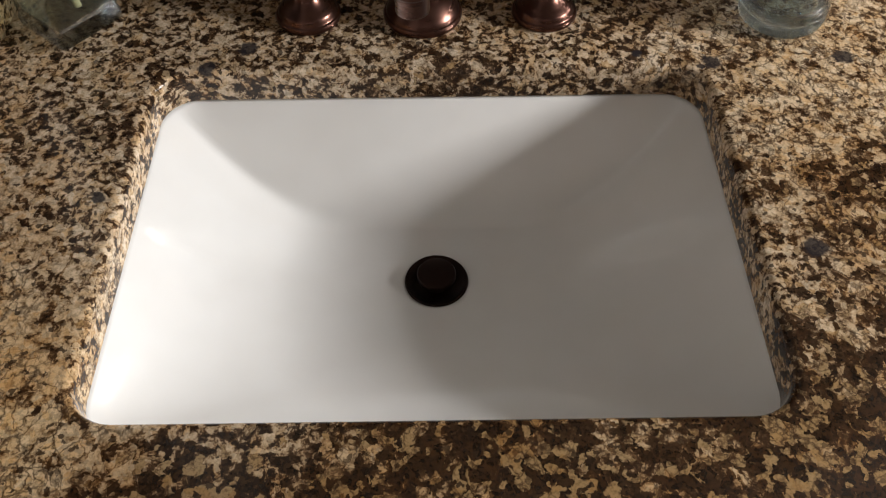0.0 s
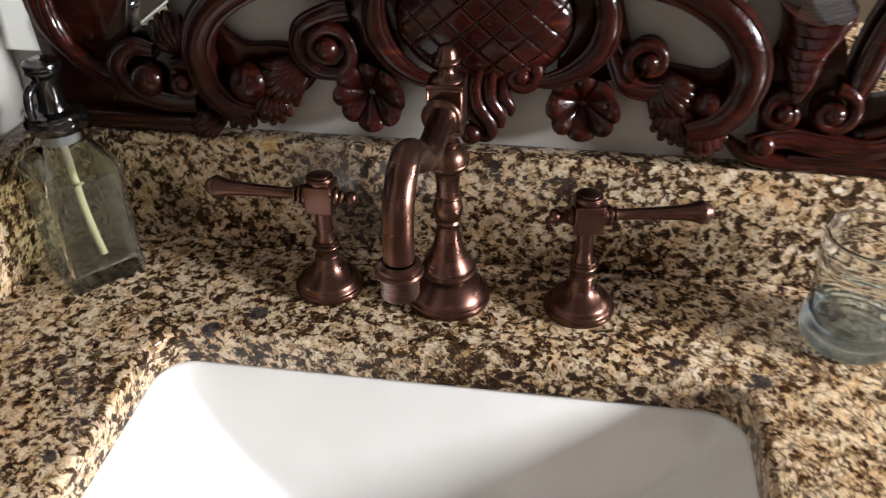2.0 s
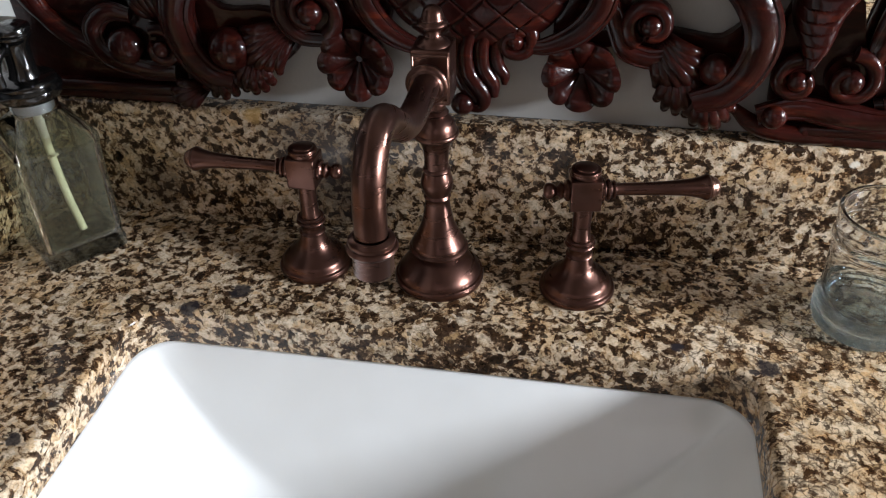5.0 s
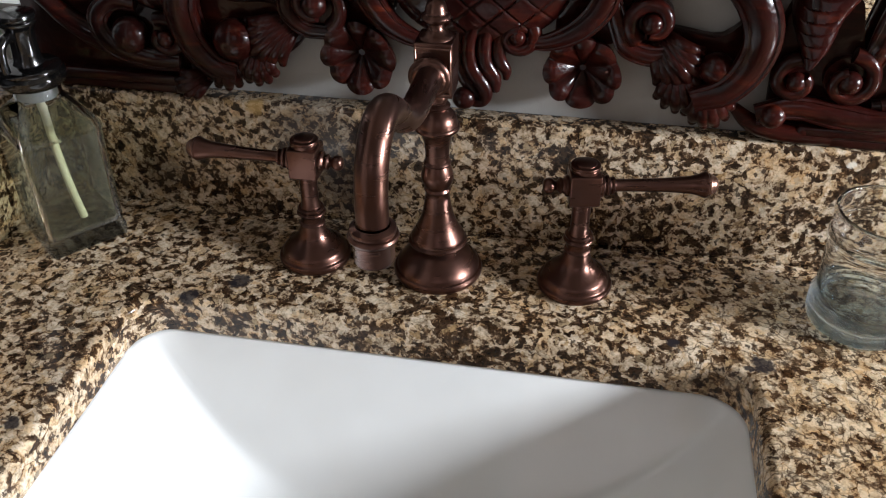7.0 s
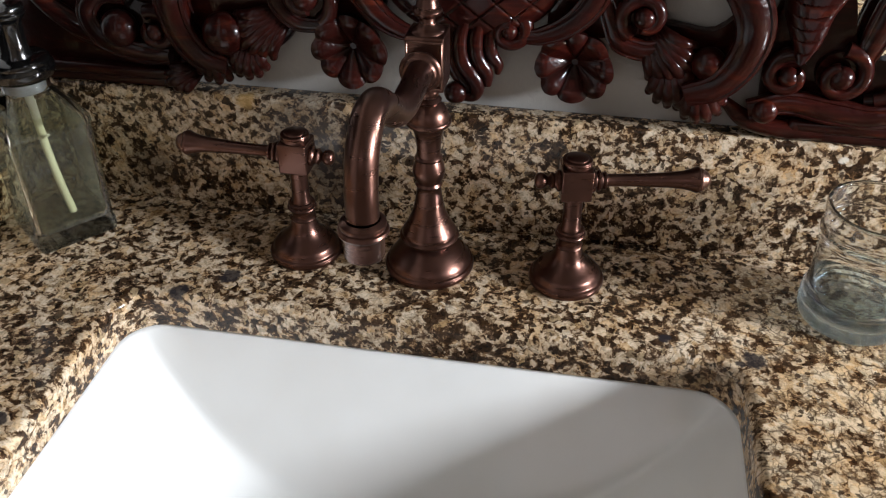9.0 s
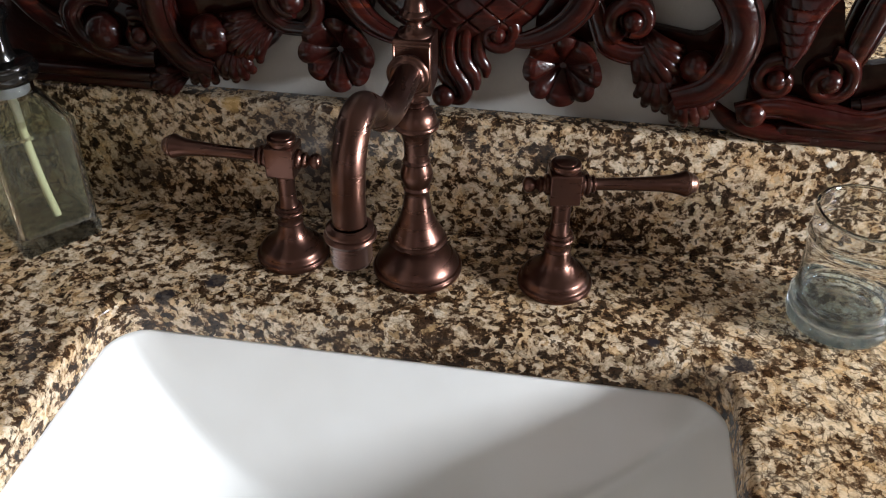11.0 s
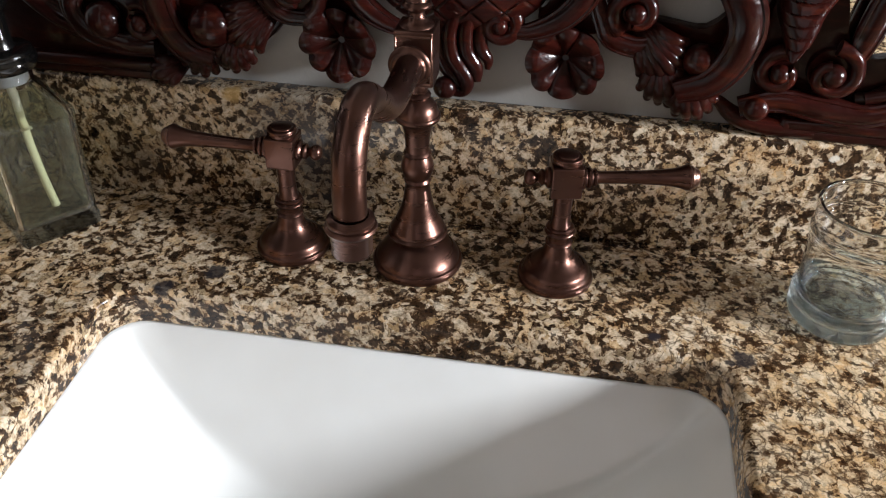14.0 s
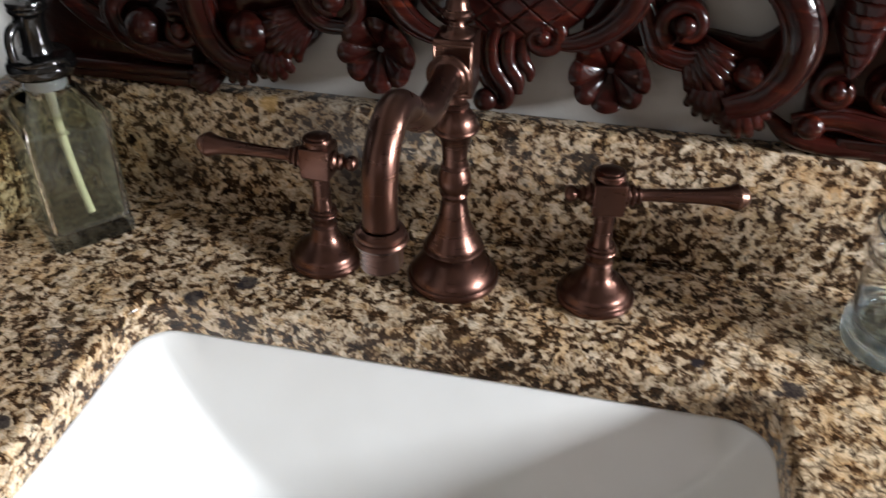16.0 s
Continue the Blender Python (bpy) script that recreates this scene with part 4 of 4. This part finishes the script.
# lattice cushion in the middle
def lattice():
    bm = bmesh.new()
    x0, z0, rx, rz = 0.016, 0.212, 0.066, 0.050
    n = 110
    grid = {}
    for i in range(n + 1):
        for j in range(n + 1):
            u, v = i / n * 2 - 1, j / n * 2 - 1
            d = max(abs(u), abs(v)) / max(math.hypot(u, v), 1e-6)
            cu, cv = u * d, v * d
            rho = min(math.hypot(cu, cv), 1)
            px, pz = x0 + rx * cu, z0 + rz * cv
            g = min(abs(((px * 0.9 + pz) / 0.0215) % 1 - 0.5), abs(((px * 0.9 - pz) / 0.0215) % 1 - 0.5)) * 2
            groove = 0.0015 * max(0, 1 - g / 0.13)
            grid[i, j] = bm.verts.new((px, 0.058 - 0.018 * math.sqrt(max(0, 1 - rho ** 2.4)) + groove, pz))
    for i in range(n):
        for j in range(n):
            bm.faces.new((grid[i, j], grid[i + 1, j], grid[i + 1, j + 1], grid[i, j + 1]))
    rim = [grid[i, 0] for i in range(n)] + [grid[n, j] for j in range(n)] + [grid[i, n] for i in range(n, 0, -1)] + [grid[0, j] for j in range(n, 0, -1)]
    low = [bm.verts.new((v.co.x, 0.070, v.co.z)) for v in rim]
    for k in range(len(rim)):
        bm.faces.new((rim[k], rim[(k + 1) % len(rim)], low[(k + 1) % len(rim)], low[k]))
    return carve("lattice_cushion", bm)


lattice()
# scrolls round the cushion
carved_scroll([(-0.052, 0.252, 0.006), (-0.064, 0.225, 0.008), (-0.062, 0.198, 0.009), (-0.048, 0.177, 0.008), (-0.030, 0.166, 0.006), (-0.012, 0.163, 0.004)], y=0.052)
carved_scroll([(0.092, 0.252, 0.006), (0.104, 0.225, 0.008), (0.102, 0.200, 0.009), (0.088, 0.181, 0.008), (0.068, 0.170, 0.006), (0.052, 0.168, 0.004)], y=0.052)
carved_volute(0.045, 0.172, 0.013, -1, 60)
# hanging leaf with a ball at its tip
def strand(rows, y=0.050):
    """One long fluted strand; rows of (x, z, radius)."""
    bm = bmesh.new()
    add_tube(bm, bar(rows, y=y), 12, 6, (0, 1, 0), 0.9)
    return carve("carved_strand", bm)


strand([(0.006, 0.180, 0.004), (0.002, 0.162, 0.006), (0.006, 0.142, 0.006), (0.016, 0.126, 0.005), (0.014, 0.1195, 0.003)], 0.052)
strand([(0.016, 0.182, 0.004), (0.011, 0.165, 0.0055), (0.013, 0.148, 0.006), (0.023, 0.132, 0.006), (0.022, 0.1215, 0.004), (0.012, 0.1200, 0.003)], 0.048)
strand([(0.026, 0.182, 0.004), (0.022, 0.168, 0.0055), (0.023, 0.152, 0.0055), (0.030, 0.140, 0.005), (0.031, 0.130, 0.003)], 0.049)
strand([(0.036, 0.178, 0.004), (0.032, 0.166, 0.005), (0.033, 0.154, 0.005), (0.038, 0.146, 0.004), (0.038, 0.139, 0.002)], 0.051)
carved_ball(0.008, 0.1235, 0.0085, 0.047)

# left of the cushion
carved_volute(-0.102, 0.186, 0.0205, 1, -60, thick=0.006)
carved_scroll([(-0.085, 0.215, 0.007), (-0.100, 0.212, 0.008), (-0.122, 0.200, 0.007), (-0.124, 0.180, 0.007), (-0.112, 0.166, 0.006), (-0.092, 0.164, 0.005)], y=0.056)
carved_leaf(-0.122, 0.170, 0.045, 0.036, 215, 5, curl=0.2)
carved_leaf(-0.150, 0.150, 0.030, 0.034, 255, 4, curl=0.15)
carved_ball(-0.168, 0.154, 0.0165)
carved_leaf(-0.176, 0.148, 0.034, 0.034, 262, 4, curl=-0.2)
carved_scroll([(-0.125, 0.240, 0.010), (-0.160, 0.232, 0.012), (-0.190, 0.212, 0.0125), (-0.205, 0.184, 0.012), (-0.201, 0.154, 0.011), (-0.186, 0.134, 0.010), (-0.168, 0.128, 0.008)], y=0.052, deep=True)
carved_leaf(-0.222, 0.170, 0.036, 0.030, 100, 4)
carved_volute(-0.222, 0.152, 0.0150, -1, 120)
carved_ball(-0.252, 0.152, 0.0145)
carved_scroll([(-0.215, 0.132, 0.006), (-0.240, 0.134, 0.008), (-0.268, 0.144, 0.0085), (-0.276, 0.164, 0.008), (-0.262, 0.178, 0.007), (-0.244, 0.176, 0.005)], y=0.054)
for k in range(5):
    carved_scroll([(-0.250 - 0.006 * k, 0.136 + 0.002 * k, 0.005), (-0.285 - 0.006 * k, 0.142 + 0.006 * k, 0.006), (-0.312 - 0.006 * k, 0.165 + 0.007 * k, 0.006), (-0.325 - 0.004 * k, 0.196 + 0.008 * k, 0.005), (-0.326, 0.235 + 0.004 * k, 0.003)], ridge=False, y=0.058 - 0.002 * (k % 2))

# right of the cushion
carved_volute(0.136, 0.188, 0.0165, -1, 240, thick=0.006)
carved_scroll([(0.108, 0.200, 0.006), (0.116, 0.180, 0.007), (0.122, 0.168, 0.007), (0.138, 0.163, 0.007), (0.152, 0.166, 0.006)], y=0.056)
carved_leaf(0.140, 0.176, 0.042, 0.034, -45, 5, curl=-0.2)
carved_leaf(0.156, 0.158, 0.034, 0.030, -75, 4, curl=-0.1)
carved_ball(0.183, 0.158, 0.0118, 0.052)
carved_leaf(0.178, 0.146, 0.032, 0.034, -80, 4, curl=0.2)
carved_scroll([(0.126, 0.248, 0.010), (0.160, 0.240, 0.0120), (0.191, 0.220, 0.0125), (0.2070, 0.192, 0.0122), (0.205, 0.166, 0.0112), (0.191, 0.145, 0.010), (0.170, 0.136, 0.008)], y=0.049, deep=True)
carved_tulip(0.240, 0.166, 0.058, 0.040)
carved_volute(0.236, 0.154, 0.0150, 1, 60)
carved_volute(0.270, 0.156, 0.0180, -1, 90)
carved_ball(0.226, 0.127, 0.009, 0.050)
carved_scroll([(0.215, 0.126, 0.007), (0.240, 0.134, 0.008), (0.270, 0.130, 0.009), (0.300, 0.128, 0.008), (0.330, 0.140, 0.008)], y=0.054)
carved_scroll([(0.322, 0.160, 0.010), (0.324, 0.185, 0.013), (0.332, 0.215, 0.014), (0.345, 0.250, 0.012)], y=0.054)
carved_scroll([(0.283, 0.168, 0.006), (0.286, 0.185, 0.0085), (0.293, 0.215, 0.0090), (0.305, 0.250, 0.008)], y=0.056)
for k in range(5):
    carved_scroll([(0.290 + 0.006 * k, 0.136 + 0.002 * k, 0.005), (0.320 + 0.006 * k, 0.142 + 0.006 * k, 0.006), (0.345 + 0.006 * k, 0.165 + 0.007 * k, 0.006), (0.356 + 0.004 * k, 0.196 + 0.008 * k, 0.005), (0.356, 0.235 + 0.004 * k, 0.003)], ridge=False, y=0.058 - 0.002 * (k % 2))

# bosses and tips where the bottom rails end
carved_ball(-0.212, 0.1135, 0.0098, 0.055)
carved_leaf(-0.196, 0.120, 0.026, 0.022, 200, 3, y=0.050, curl=0.2)
carved_ball(0.250, 0.1145, 0.0062, 0.057)
carved_ball(0.266, 0.1140, 0.0055, 0.057)
strand([(0.200, 0.128, 0.004), (0.216, 0.116, 0.007), (0.240, 0.111, 0.0075), (0.270, 0.110, 0.006)], 0.058)
